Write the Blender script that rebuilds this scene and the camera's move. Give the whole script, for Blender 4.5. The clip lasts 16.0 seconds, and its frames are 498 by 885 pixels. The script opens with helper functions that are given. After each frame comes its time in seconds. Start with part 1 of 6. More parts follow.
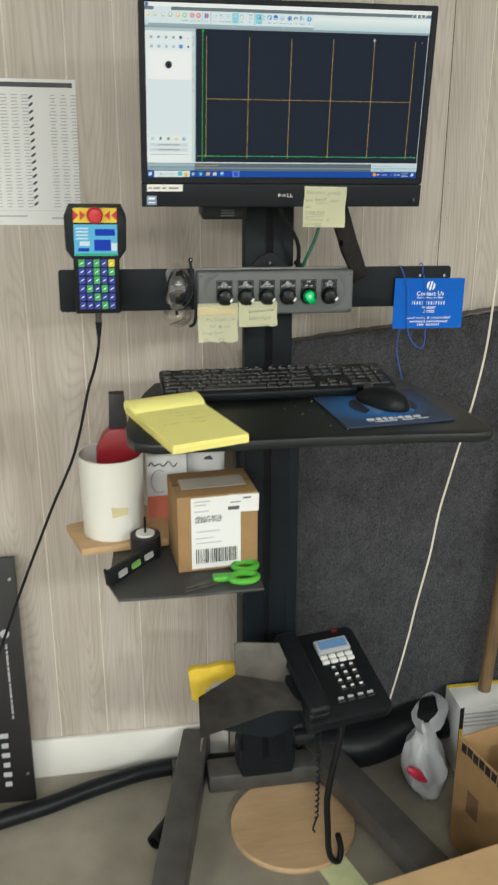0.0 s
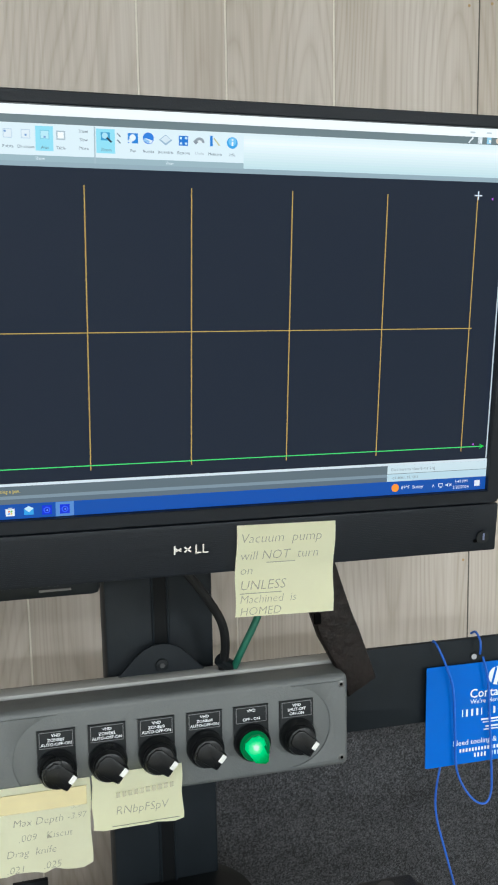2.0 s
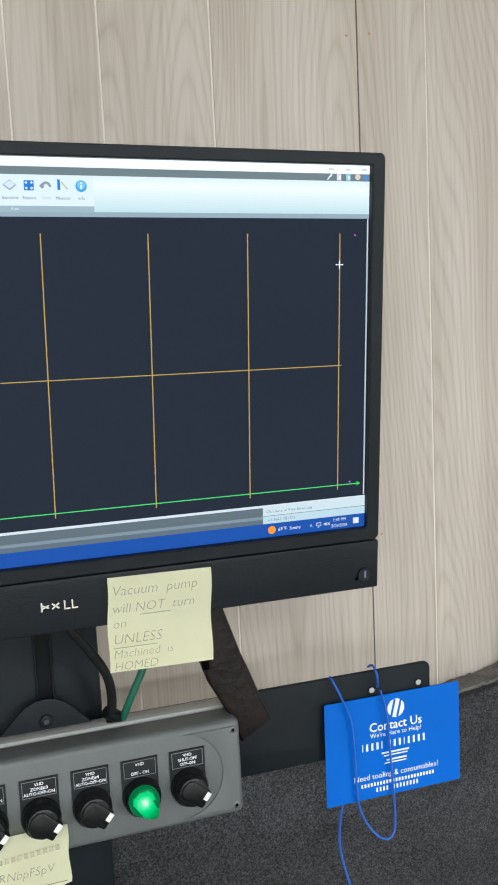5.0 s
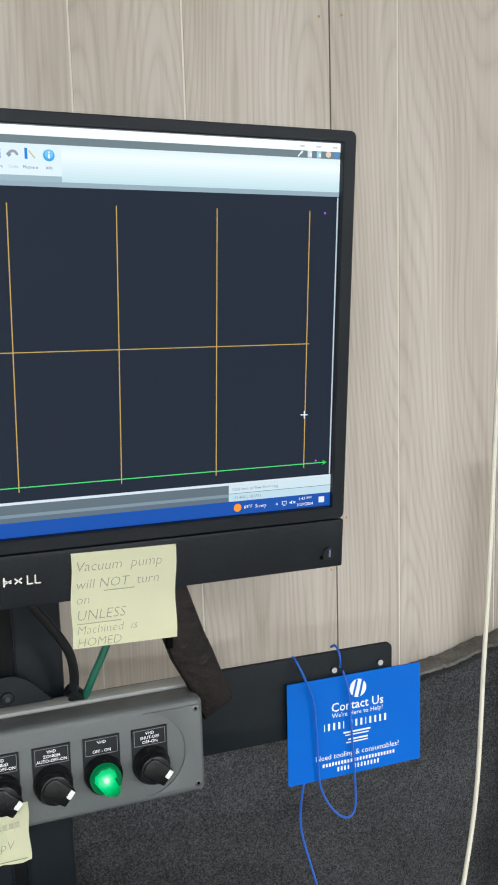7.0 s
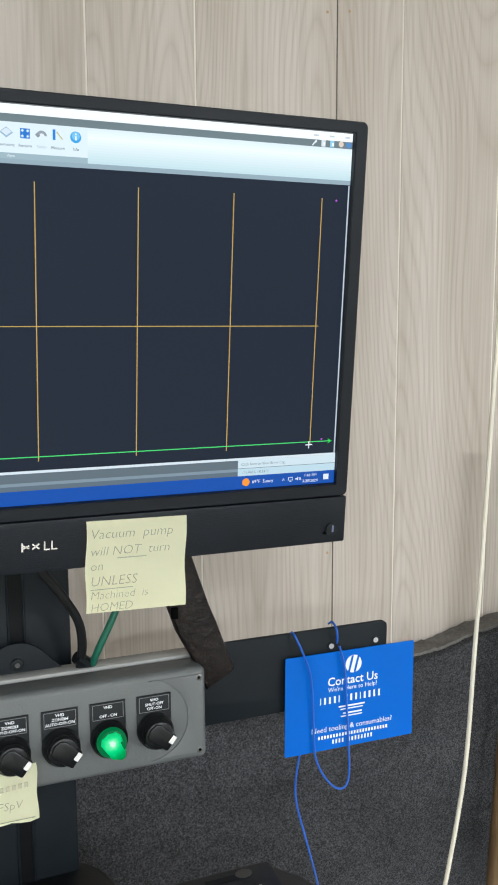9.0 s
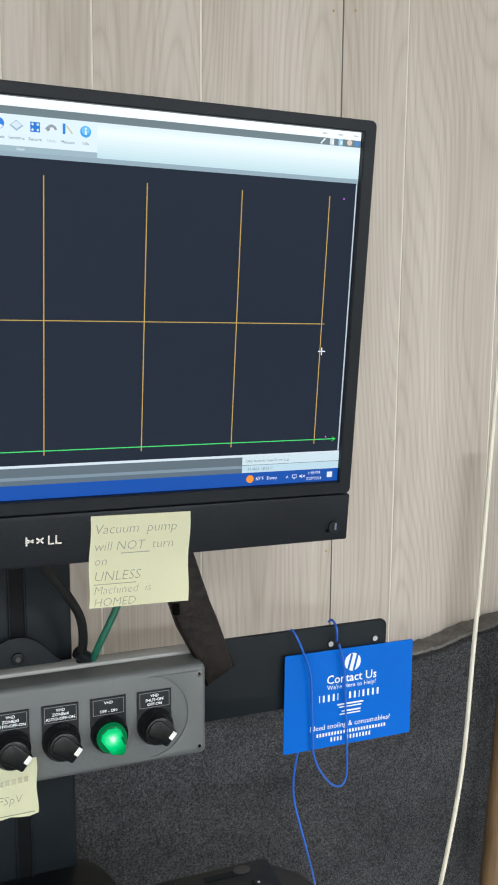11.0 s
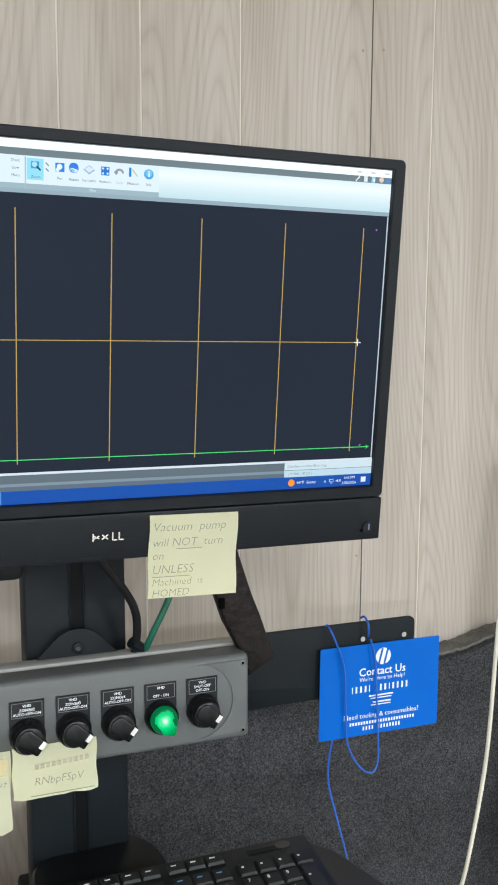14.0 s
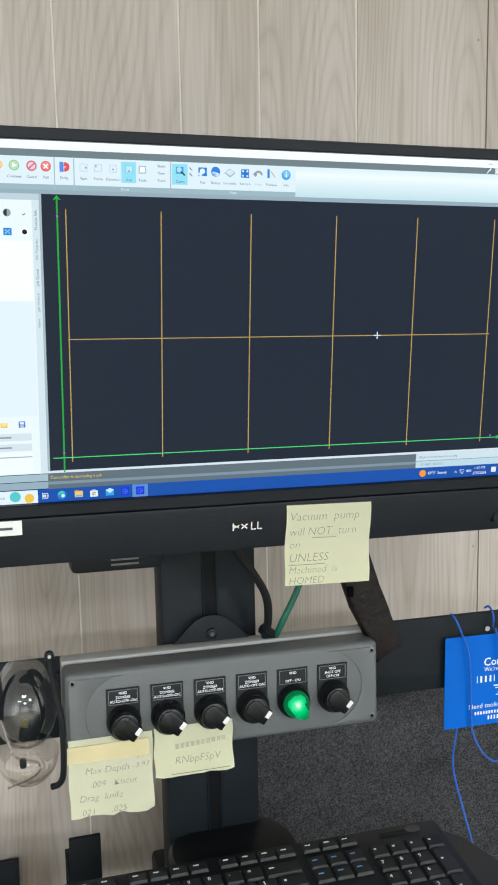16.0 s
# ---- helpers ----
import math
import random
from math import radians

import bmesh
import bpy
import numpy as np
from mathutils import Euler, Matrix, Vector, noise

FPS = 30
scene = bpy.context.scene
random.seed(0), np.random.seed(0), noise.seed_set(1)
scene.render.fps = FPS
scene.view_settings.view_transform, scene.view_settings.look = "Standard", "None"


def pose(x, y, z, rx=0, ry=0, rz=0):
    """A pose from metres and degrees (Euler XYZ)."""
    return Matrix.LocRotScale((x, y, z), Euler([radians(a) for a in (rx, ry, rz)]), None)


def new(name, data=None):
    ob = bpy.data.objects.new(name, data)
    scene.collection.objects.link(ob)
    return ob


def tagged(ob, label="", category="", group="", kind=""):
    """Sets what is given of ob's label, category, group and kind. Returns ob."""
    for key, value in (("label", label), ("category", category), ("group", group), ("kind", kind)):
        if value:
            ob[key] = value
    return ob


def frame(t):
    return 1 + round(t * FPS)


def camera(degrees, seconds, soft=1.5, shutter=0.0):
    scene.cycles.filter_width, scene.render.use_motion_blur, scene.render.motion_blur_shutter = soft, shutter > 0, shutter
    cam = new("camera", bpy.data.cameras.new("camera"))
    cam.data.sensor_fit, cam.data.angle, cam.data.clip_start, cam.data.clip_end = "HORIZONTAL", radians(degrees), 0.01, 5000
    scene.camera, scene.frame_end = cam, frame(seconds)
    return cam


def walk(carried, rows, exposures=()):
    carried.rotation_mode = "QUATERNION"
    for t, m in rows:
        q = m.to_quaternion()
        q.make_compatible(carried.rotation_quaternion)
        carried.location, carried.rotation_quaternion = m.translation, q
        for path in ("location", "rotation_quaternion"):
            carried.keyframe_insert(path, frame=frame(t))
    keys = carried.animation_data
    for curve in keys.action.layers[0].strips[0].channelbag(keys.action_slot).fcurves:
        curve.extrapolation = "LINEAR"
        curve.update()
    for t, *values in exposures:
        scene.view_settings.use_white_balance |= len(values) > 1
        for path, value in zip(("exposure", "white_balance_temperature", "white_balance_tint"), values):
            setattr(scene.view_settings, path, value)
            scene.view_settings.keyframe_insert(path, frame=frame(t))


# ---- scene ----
cam = camera(30.78, 16.0, soft=1.9, shutter=0.12)
# seconds, x, y, z, rx, ry, rz
PATH = [
    (0, -0.3296, -0.5999, 1.6129, 70.08, -0.04, -9.34),
    (0.1, -0.3012, -0.5127, 1.6337, 70.74, 0.21, -10.37),
    (0.4, -0.2526, -0.2953, 1.6496, 74.37, 1.06, -11.90),
    (0.5, -0.2633, -0.2407, 1.6420, 76.26, 0.94, -13.16),
    (1, -0.2356, 0.0306, 1.6828, 79.30, 1.05, -13.41),
    (1.5, -0.2064, 0.2407, 1.6574, 81.12, 1.11, -14.68),
    (2, -0.1257, 0.3859, 1.6543, 81.26, 1.02, -15.47),
    (2.5, -0.1007, 0.4095, 1.6573, 81.20, 0.96, -16.07),
    (3, -0.1007, 0.4083, 1.6611, 81.13, 1.19, -16.47),
    (3.5, -0.1056, 0.4088, 1.6649, 81.26, 1.65, -17.49),
    (4, -0.0989, 0.4014, 1.6658, 81.72, 1.94, -17.96),
    (4.5, -0.0887, 0.3997, 1.6690, 81.97, 2.29, -18.78),
    (5, -0.0728, 0.3905, 1.6707, 82.17, 2.70, -19.77),
    (5.2, -0.0685, 0.3919, 1.6713, 81.82, 2.79, -20.45),
    (7.5, -0.0742, 0.3914, 1.6577, 81.37, 1.54, -21.86),
    (8, -0.0746, 0.3953, 1.6543, 81.49, 1.16, -21.67),
    (8.5, -0.0879, 0.3896, 1.6583, 81.26, 0.75, -22.30),
    (9, -0.0998, 0.3708, 1.6523, 81.10, 0.31, -22.40),
    (11.5, -0.1077, 0.3732, 1.6510, 81.00, -0.47, -22.68),
    (12, -0.1020, 0.3702, 1.6546, 80.94, -0.20, -22.43),
    (12.5, -0.0992, 0.3718, 1.6552, 81.08, -0.04, -22.19),
    (13, -0.0997, 0.3670, 1.6586, 81.37, -0.08, -22.05),
    (13.5, -0.1278, 0.3257, 1.6637, 81.94, -0.16, -21.79),
    (14, -0.1512, 0.3105, 1.6556, 81.99, -0.22, -21.24),
    (14.5, -0.1577, 0.3135, 1.6563, 81.75, -0.05, -20.66),
    (15, -0.1760, 0.3087, 1.6574, 82.03, 0.16, -19.08),
    (15.5, -0.1884, 0.3106, 1.6592, 81.66, 0.52, -17.80),
    (16, -0.1952, 0.3028, 1.6586, 81.55, 1.09, -15.85),
]
walk(cam, [(t, pose(x, y, z, rx, ry, rz)) for t, x, y, z, rx, ry, rz in PATH], [(0, -0.42, 6720, 6), (0.6, -0.30, 6500, 5), (1.2, -0.18, 6250, 6), (2.0, -0.12, 6180, 7), (3.2, -0.06, 6230, 9), (13.5, -0.06, 6240, 10), (16, -0.10, 6240, 9)])

# ---------------------------------------------------------------- light
WALL = 1.381
CEIL = 2.75
world = bpy.data.worlds.new("world")
scene.world = world
world.use_nodes = True
world.node_tree.nodes["Background"].inputs[0].default_value = (0.8, 0.85, 0.9, 1)
world.node_tree.nodes["Background"].inputs[1].default_value = 0.05
# x, y, watts of the ceiling light panels
LAMPS = [(-0.4, -1.75, 53.0), (-2.7, -3.6, 265.0), (2.2, -3.4, 290.0), (-0.4, -5.8, 240.0)]
for lx, ly, watts in LAMPS:
    d = bpy.data.lights.new("panel_light_lamp", "AREA")
    d.shape, d.size, d.size_y, d.energy, d.color = "RECTANGLE", 1.2, 0.6, watts, (0.925, 0.968, 0.972)
    o = new("panel_light_lamp", d)
    o.location = (lx, ly, CEIL - 0.085)

# ---------------------------------------------------------------- helpers


def lin(r, g, b):
    return tuple(((c / 255 + 0.055) / 1.055) ** 2.4 if c > 10 else c / 255 / 12.92 for c in (r, g, b)) + (1.0,)


def mat(name, col, rough=0.5, metal=0.0, var=0.12, scale=30.0, bump=0.0, bscale=200.0, spec=0.5, stretch=(1, 1, 1), rvar=0.1, coat=0.0, trans=0.0, rand=0.0):
    """A surface with variation at two scales, fine relief and uneven gloss."""
    m = bpy.data.materials.new(name)
    m.use_nodes = True
    nt = m.node_tree
    N, L = nt.nodes, nt.links
    b = N["Principled BSDF"]
    b.inputs["Roughness"].default_value, b.inputs["Metallic"].default_value = rough, metal
    b.inputs["Specular IOR Level"].default_value = spec
    b.inputs["Coat Weight"].default_value = coat
    b.inputs["Transmission Weight"].default_value = trans
    c = tuple(col[:3])
    tc = N.new("ShaderNodeTexCoord")
    mp = N.new("ShaderNodeMapping")
    mp.inputs["Scale"].default_value = stretch
    L.new(tc.outputs["Object"], mp.inputs["Vector"])
    n1, n2 = N.new("ShaderNodeTexNoise"), N.new("ShaderNodeTexNoise")
    n1.inputs["Scale"].default_value, n1.inputs["Detail"].default_value = scale * 0.2, 3
    n2.inputs["Scale"].default_value, n2.inputs["Detail"].default_value = scale, 6
    for n in (n1, n2):
        L.new(mp.outputs["Vector"], n.inputs["Vector"])
    mix = N.new("ShaderNodeMix")
    mix.inputs["Factor"].default_value = 0.5
    L.new(n1.outputs["Fac"], mix.inputs["A"])
    L.new(n2.outputs["Fac"], mix.inputs["B"])
    ramp = N.new("ShaderNodeValToRGB")
    e = ramp.color_ramp.elements
    e[0].position, e[1].position = 0.3, 0.7
    e[0].color = tuple(max(0, v * (1 - var)) for v in c) + (1,)
    e[1].color = tuple(min(1, v * (1 + var)) for v in c) + (1,)
    L.new(mix.outputs["Result"], ramp.inputs["Fac"])
    out = ramp.outputs["Color"]
    if rand:
        oi = N.new("ShaderNodeObjectInfo")
        hs = N.new("ShaderNodeHueSaturation")
        mr = N.new("ShaderNodeMapRange")
        mr.inputs["To Min"].default_value, mr.inputs["To Max"].default_value = 1 - rand, 1 + rand
        L.new(oi.outputs["Random"], mr.inputs["Value"])
        L.new(mr.outputs["Result"], hs.inputs["Value"])
        L.new(out, hs.inputs["Color"])
        out = hs.outputs["Color"]
    L.new(out, b.inputs["Base Color"])
    if rvar:
        mr2 = N.new("ShaderNodeMapRange")
        mr2.inputs["To Min"].default_value, mr2.inputs["To Max"].default_value = max(0.02, rough - rvar), min(1, rough + rvar)
        L.new(n1.outputs["Fac"], mr2.inputs["Value"])
        L.new(mr2.outputs["Result"], b.inputs["Roughness"])
    if bump:
        n3 = N.new("ShaderNodeTexNoise")
        n3.inputs["Scale"].default_value, n3.inputs["Detail"].default_value = bscale, 4
        L.new(mp.outputs["Vector"], n3.inputs["Vector"])
        bp = N.new("ShaderNodeBump")
        bp.inputs["Strength"].default_value, bp.inputs["Distance"].default_value = bump, 0.002
        L.new(n3.outputs["Fac"], bp.inputs["Height"])
        L.new(bp.outputs["Normal"], b.inputs["Normal"])
    return m


def glow(name, col, strength=1.0, base=0.004, rough=0.3):
    """A surface of a lit display or lamp."""
    m = bpy.data.materials.new(name)
    m.use_nodes = True
    b = m.node_tree.nodes["Principled BSDF"]
    b.inputs["Base Color"].default_value = (base, base, base, 1)
    b.inputs["Roughness"].default_value = rough
    b.inputs["Specular IOR Level"].default_value = 0.05
    b.inputs["Emission Color"].default_value = col
    b.inputs["Emission Strength"].default_value = strength
    return m


def panel_wood():
    m = bpy.data.materials.new("pale_wood_panelling")
    m.use_nodes = True
    nt = m.node_tree
    N, L = nt.nodes, nt.links
    b = N["Principled BSDF"]
    b.inputs["Roughness"].default_value = 0.42
    tc, oi = N.new("ShaderNodeTexCoord"), N.new("ShaderNodeObjectInfo")
    add = N.new("ShaderNodeVectorMath")
    add.operation = "MULTIPLY_ADD"
    add.inputs[1].default_value = (0.3, 3.0, 9.0)
    L.new(oi.outputs["Random"], add.inputs[0])
    L.new(tc.outputs["Object"], add.inputs[2])

    def noise_at(sx, sz, scale, detail, dist=0.0):
        mp = N.new("ShaderNodeMapping")
        mp.inputs["Scale"].default_value = (sx, 1, sz)
        L.new(add.outputs[0], mp.inputs["Vector"])
        n = N.new("ShaderNodeTexNoise")
        n.inputs["Scale"].default_value, n.inputs["Detail"].default_value, n.inputs["Distortion"].default_value = scale, detail, dist
        L.new(mp.outputs["Vector"], n.inputs["Vector"])
        return n, mp

    fine, _ = noise_at(1, 0.022, 260, 5)
    broad, _ = noise_at(1, 0.10, 17, 3, 0.3)
    warp, wm = noise_at(1, 0.13, 5.5, 1.5, 0.25)
    # rings of the flat-sawn figure: bands of a warped distance
    mul = N.new("ShaderNodeMath")
    mul.operation = "MULTIPLY"
    mul.inputs[1].default_value = 62.0
    L.new(warp.outputs["Fac"], mul.inputs[0])
    sn = N.new("ShaderNodeMath")
    sn.operation = "PINGPONG"
    sn.inputs[1].default_value = 0.5
    L.new(mul.outputs[0], sn.inputs[0])
    pw = N.new("ShaderNodeMath")
    pw.operation = "POWER"
    pw.inputs[1].default_value = 2.5
    L.new(sn.outputs[0], pw.inputs[0])
    r1 = N.new("ShaderNodeValToRGB")
    r1.color_ramp.elements[0].position, r1.color_ramp.elements[1].position = 0.32, 0.68
    r1.color_ramp.elements[0].color = (0.448, 0.393, 0.340, 1)
    r1.color_ramp.elements[1].color = (0.535, 0.482, 0.440, 1)
    L.new(broad.outputs["Fac"], r1.inputs["Fac"])
    m1 = N.new("ShaderNodeMix")
    m1.data_type, m1.blend_type = "RGBA", "MULTIPLY"
    sc = N.new("ShaderNodeMath")
    sc.operation = "MULTIPLY"
    sc.inputs[1].default_value = 2.6
    L.new(pw.outputs[0], sc.inputs[0])
    L.new(sc.outputs[0], m1.inputs["Factor"])
    L.new(r1.outputs["Color"], m1.inputs[6])
    m1.inputs[7].default_value = (0.72, 0.67, 0.61, 1)
    r2 = N.new("ShaderNodeValToRGB")
    r2.color_ramp.elements[0].position, r2.color_ramp.elements[1].position = 0.36, 0.6
    r2.color_ramp.elements[0].color = (0.88, 0.865, 0.84, 1)
    r2.color_ramp.elements[1].color = (1.03, 1.03, 1.03, 1)
    L.new(fine.outputs["Fac"], r2.inputs["Fac"])
    m2 = N.new("ShaderNodeMix")
    m2.data_type, m2.blend_type = "RGBA", "MULTIPLY"
    m2.inputs["Factor"].default_value = 0.8
    L.new(m1.outputs[2], m2.inputs[6])
    L.new(r2.outputs["Color"], m2.inputs[7])
    L.new(m2.outputs[2], b.inputs["Base Color"])
    bp = N.new("ShaderNodeBump")
    bp.inputs["Strength"].default_value, bp.inputs["Distance"].default_value = 0.12, 0.001
    L.new(fine.outputs["Fac"], bp.inputs["Height"])
    L.new(bp.outputs["Normal"], b.inputs["Normal"])
    return m


def carpet_mat():
    m = mat("charcoal_carpet", (0.072, 0.073, 0.078), 0.95, var=0.25, scale=60, spec=0.1, rvar=0.0)
    nt = m.node_tree
    N, L = nt.nodes, nt.links
    b = N["Principled BSDF"]
    base = b.inputs["Base Color"].links[0].from_socket
    tc = N.new("ShaderNodeTexCoord")
    v = N.new("ShaderNodeTexNoise")
    v.inputs["Scale"].default_value, v.inputs["Detail"].default_value, v.inputs["Roughness"].default_value = 520, 4, 0.75
    L.new(tc.outputs["Object"], v.inputs["Vector"])
    r = N.new("ShaderNodeValToRGB")
    r.color_ramp.elements[0].position, r.color_ramp.elements[1].position = 0.42, 0.70
    r.color_ramp.elements[0].color, r.color_ramp.elements[1].color = (0.58, 0.58, 0.59, 1), (2.7, 2.7, 2.76, 1)
    L.new(v.outputs["Fac"], r.inputs["Fac"])
    mx = N.new("ShaderNodeMix")
    mx.data_type, mx.blend_type = "RGBA", "MULTIPLY"
    mx.inputs["Factor"].default_value = 1.0
    L.new(base, mx.inputs[6])
    L.new(r.outputs["Color"], mx.inputs[7])
    L.new(mx.outputs[2], b.inputs["Base Color"])
    bp = N.new("ShaderNodeBump")
    bp.inputs["Strength"].default_value, bp.inputs["Distance"].default_value = 1.0, 0.006
    L.new(v.outputs["Fac"], bp.inputs["Height"])
    L.new(bp.outputs["Normal"], b.inputs["Normal"])
    return m


def glass_mat(name, tint, rough=0.03):
    m = bpy.data.materials.new(name)
    m.use_nodes = True
    nt = m.node_tree
    N, L = nt.nodes, nt.links
    out = N["Material Output"]
    N.remove(N["Principled BSDF"])
    t, g, mx, f = N.new("ShaderNodeBsdfTransparent"), N.new("ShaderNodeBsdfGlossy"), N.new("ShaderNodeMixShader"), N.new("ShaderNodeLayerWeight")
    t.inputs[0].default_value = tint
    g.inputs["Roughness"].default_value = rough
    f.inputs["Blend"].default_value = 0.42
    sc = N.new("ShaderNodeMapRange")
    sc.inputs["To Min"].default_value, sc.inputs["To Max"].default_value = 0.15, 0.60
    L.new(f.outputs["Facing"], sc.inputs["Value"])
    L.new(sc.outputs["Result"], mx.inputs[0])
    L.new(t.outputs[0], mx.inputs[1])
    L.new(g.outputs[0], mx.inputs[2])
    L.new(mx.outputs[0], out.inputs["Surface"])
    return m


def pad_mat():
    """Printed cloth: bright blue in the middle, slate blue rim with sheen painted in."""
    m = mat("mousepad_blue", (0.5, 0.5, 0.5), 0.6, var=0.12, scale=200, bump=0.2, bscale=1500)
    nt = m.node_tree
    N, L = nt.nodes, nt.links
    b = N["Principled BSDF"]
    base = b.inputs["Base Color"].links[0].from_socket
    tc, mp, gr, r, mx = N.new("ShaderNodeTexCoord"), N.new("ShaderNodeMapping"), N.new("ShaderNodeTexGradient"), N.new("ShaderNodeValToRGB"), N.new("ShaderNodeMix")
    gr.gradient_type = "SPHERICAL"
    mp.inputs["Location"].default_value = (0.12, -0.15, 0)
    mp.inputs["Scale"].default_value = (9.0, 9.0, 0)
    L.new(tc.outputs["Object"], mp.inputs["Vector"])
    L.new(mp.outputs["Vector"], gr.inputs["Vector"])
    e = r.color_ramp.elements
    e[0].position, e[1].position = 0.05, 0.75
    e[0].color, e[1].color = (0.055, 0.095, 0.19, 1), (0.03, 0.34, 1.0, 1)
    L.new(gr.outputs["Fac"], r.inputs["Fac"])
    mx.data_type, mx.blend_type = "RGBA", "MULTIPLY"
    mx.inputs["Factor"].default_value = 1.0
    L.new(r.outputs["Color"], mx.inputs[6])
    L.new(base, mx.inputs[7])
    L.new(mx.outputs[2], b.inputs["Base Color"])
    return m


WOODPANEL = panel_wood()
GROOVE = mat("groove_light", (0.70, 0.655, 0.58), 0.6)
JOINT = mat("joint_dark", (0.10, 0.088, 0.075), 0.8)
WHITEPAINT = mat("white_paint", (0.74, 0.72, 0.68), 0.5, var=0.06, scale=12, bump=0.1)
ROOMPAINT = mat("room_paint", (0.72, 0.72, 0.71), 0.7, var=0.06, scale=8, bump=0.15)
CONCRETE = mat("concrete_floor", (0.27, 0.245, 0.20), 0.55, var=0.22, scale=14, bump=0.25, bscale=90)
CARPET = carpet_mat()
CARPETEDGE = mat("carpet_backing", (0.16, 0.15, 0.14), 0.95, var=0.35, scale=220, bump=0.8, bscale=300, spec=0.1)
BLACKPLASTIC = mat("black_plastic", (0.0080, 0.0100, 0.0118), 0.42, var=0.2, scale=40, bump=0.12, bscale=700, spec=0.22)
BEZEL = mat("monitor_bezel", (0.0075, 0.0098, 0.0138), 0.42, var=0.15, scale=60, bump=0.1, bscale=900, spec=0.2)
BLACKMETAL = mat("black_powder_coat", (0.0080, 0.0112, 0.0145), 0.5, var=0.25, scale=25, bump=0.07, bscale=700, spec=0.16)
SLOTSHADE = mat("channel_black", (0.0035, 0.0042, 0.0050), 0.6, spec=0.15)
# near-black for flat marks that paint in the shade of holes and gaps
SLOT = mat("slot_black", (0.0015, 0.0015, 0.0015), 0.9, spec=0.05)
GREYBOX = mat("grey_enclosure", (0.108, 0.115, 0.117), 0.5, var=0.08, scale=30, bump=0.15, bscale=600)
KNOB = mat("knob_black", (0.0060, 0.0066, 0.0074), 0.30, var=0.15, scale=60, bump=0.06, bscale=900, spec=0.27)
SCREWSTEEL = mat("screw_steel", (0.17, 0.17, 0.17), 0.38, 0.9, var=0.2, scale=300)
GREYRIM = mat("light_grey_enclosure", (0.33, 0.33, 0.32), 0.5, var=0.08, scale=30)
STEEL = mat("steel", (0.55, 0.55, 0.56), 0.3, 1.0, var=0.15, scale=80)
DULLSTEEL = mat("dull_steel", (0.085, 0.082, 0.08), 0.42, 0.35, var=0.35, scale=22, bump=0.15)
WHITEPLASTIC = mat("white_plastic", (0.75, 0.74, 0.72), 0.4, var=0.05)
STICKY = mat("sticky_note_paper", (0.95, 0.94, 0.68), 0.8, var=0.04, scale=20, spec=0.2)
STICKYOLD = mat("sticky_note_worn", (0.95, 0.93, 0.70), 0.8, var=0.08, scale=20, bump=0.15, spec=0.2)
TAPE = mat("yellowed_tape", (0.60, 0.52, 0.30), 0.35, var=0.12, scale=30)
PENCIL = mat("pencil_grey", (0.34, 0.33, 0.24), 0.7)
PENCILPALE = mat("faint_pencil_grey", (0.42, 0.40, 0.28), 0.7)
INK = mat("black_ink", (0.02, 0.02, 0.02), 0.6)
YELLOWPAD = mat("yellow_pad_paper", (0.93, 0.87, 0.31), 0.75, var=0.05, scale=10, spec=0.2)
PADEDGE = mat("pad_edge", (0.78, 0.70, 0.22), 0.8, var=0.15, scale=120, stretch=(0.1, 0.1, 8))
PAPER = mat("white_paper", (0.74, 0.74, 0.74), 0.75, var=0.03, scale=10)
PRINTGREY = mat("print_grey", (0.42, 0.42, 0.44), 0.7)
PRINTDARK = mat("print_dark", (0.08, 0.08, 0.09), 0.7)
BLUECARD = mat("blue_card", (0.0, 0.110, 0.52), 0.35, var=0.05, scale=10, spec=0.15)
WHITEPRINT = mat("white_print", (0.78, 0.80, 0.84), 0.5, var=0.03)
BLUEWIRE = mat("blue_wire", (0.01, 0.10, 0.50), 0.4)
WHITECABLE = mat("cream_cable", (0.68, 0.64, 0.54), 0.45, var=0.08)
BLACKCABLE = mat("black_cable", (0.009, 0.0095, 0.0105), 0.5, spec=0.22)
BORDER = mat("legend_border_grey", (0.17, 0.17, 0.18), 0.6)
GREENCABLE = mat("green_cable", (0.01, 0.11, 0.07), 0.45)
RUSTY = mat("worn_dark_leather", (0.0085, 0.0056, 0.0048), 0.55, var=0.85, scale=95, bump=1.0, bscale=130, spec=0.25)
CARDBOARD = mat("cardboard", (0.33, 0.20, 0.095), 0.8, var=0.10, scale=30, bump=0.1, spec=0.2)
CARDBOARD_IN = mat("cardboard_light", (0.42, 0.28, 0.15), 0.8, var=0.10, scale=30, bump=0.1, spec=0.2)
PACKTAPE = mat("packing_tape", (0.50, 0.46, 0.40), 0.25, var=0.1, scale=20)
SOFTGREY = mat("shelf_plate", (0.045, 0.045, 0.045), 0.5, var=0.3, scale=20, bump=0.15)
GREENPLASTIC = mat("green_handle", (0.09, 0.44, 0.045), 0.4, var=0.08)
BUCKETWHITE = mat("white_bucket", (0.76, 0.74, 0.69), 0.4, var=0.05, scale=8)
BOARDWOOD = mat("plywood", (0.52, 0.34, 0.18), 0.55, var=0.18, scale=30, stretch=(1, 6, 6), bump=0.15)
DISCWOOD = mat("birch_disc", (0.56, 0.38, 0.22), 0.6, var=0.12, scale=24, stretch=(1, 7, 1), bump=0.15)
STICKWOOD = mat("old_handle_wood", (0.155, 0.095, 0.045), 0.55, var=0.4, scale=60, stretch=(4, 4, 0.3), bump=0.3)
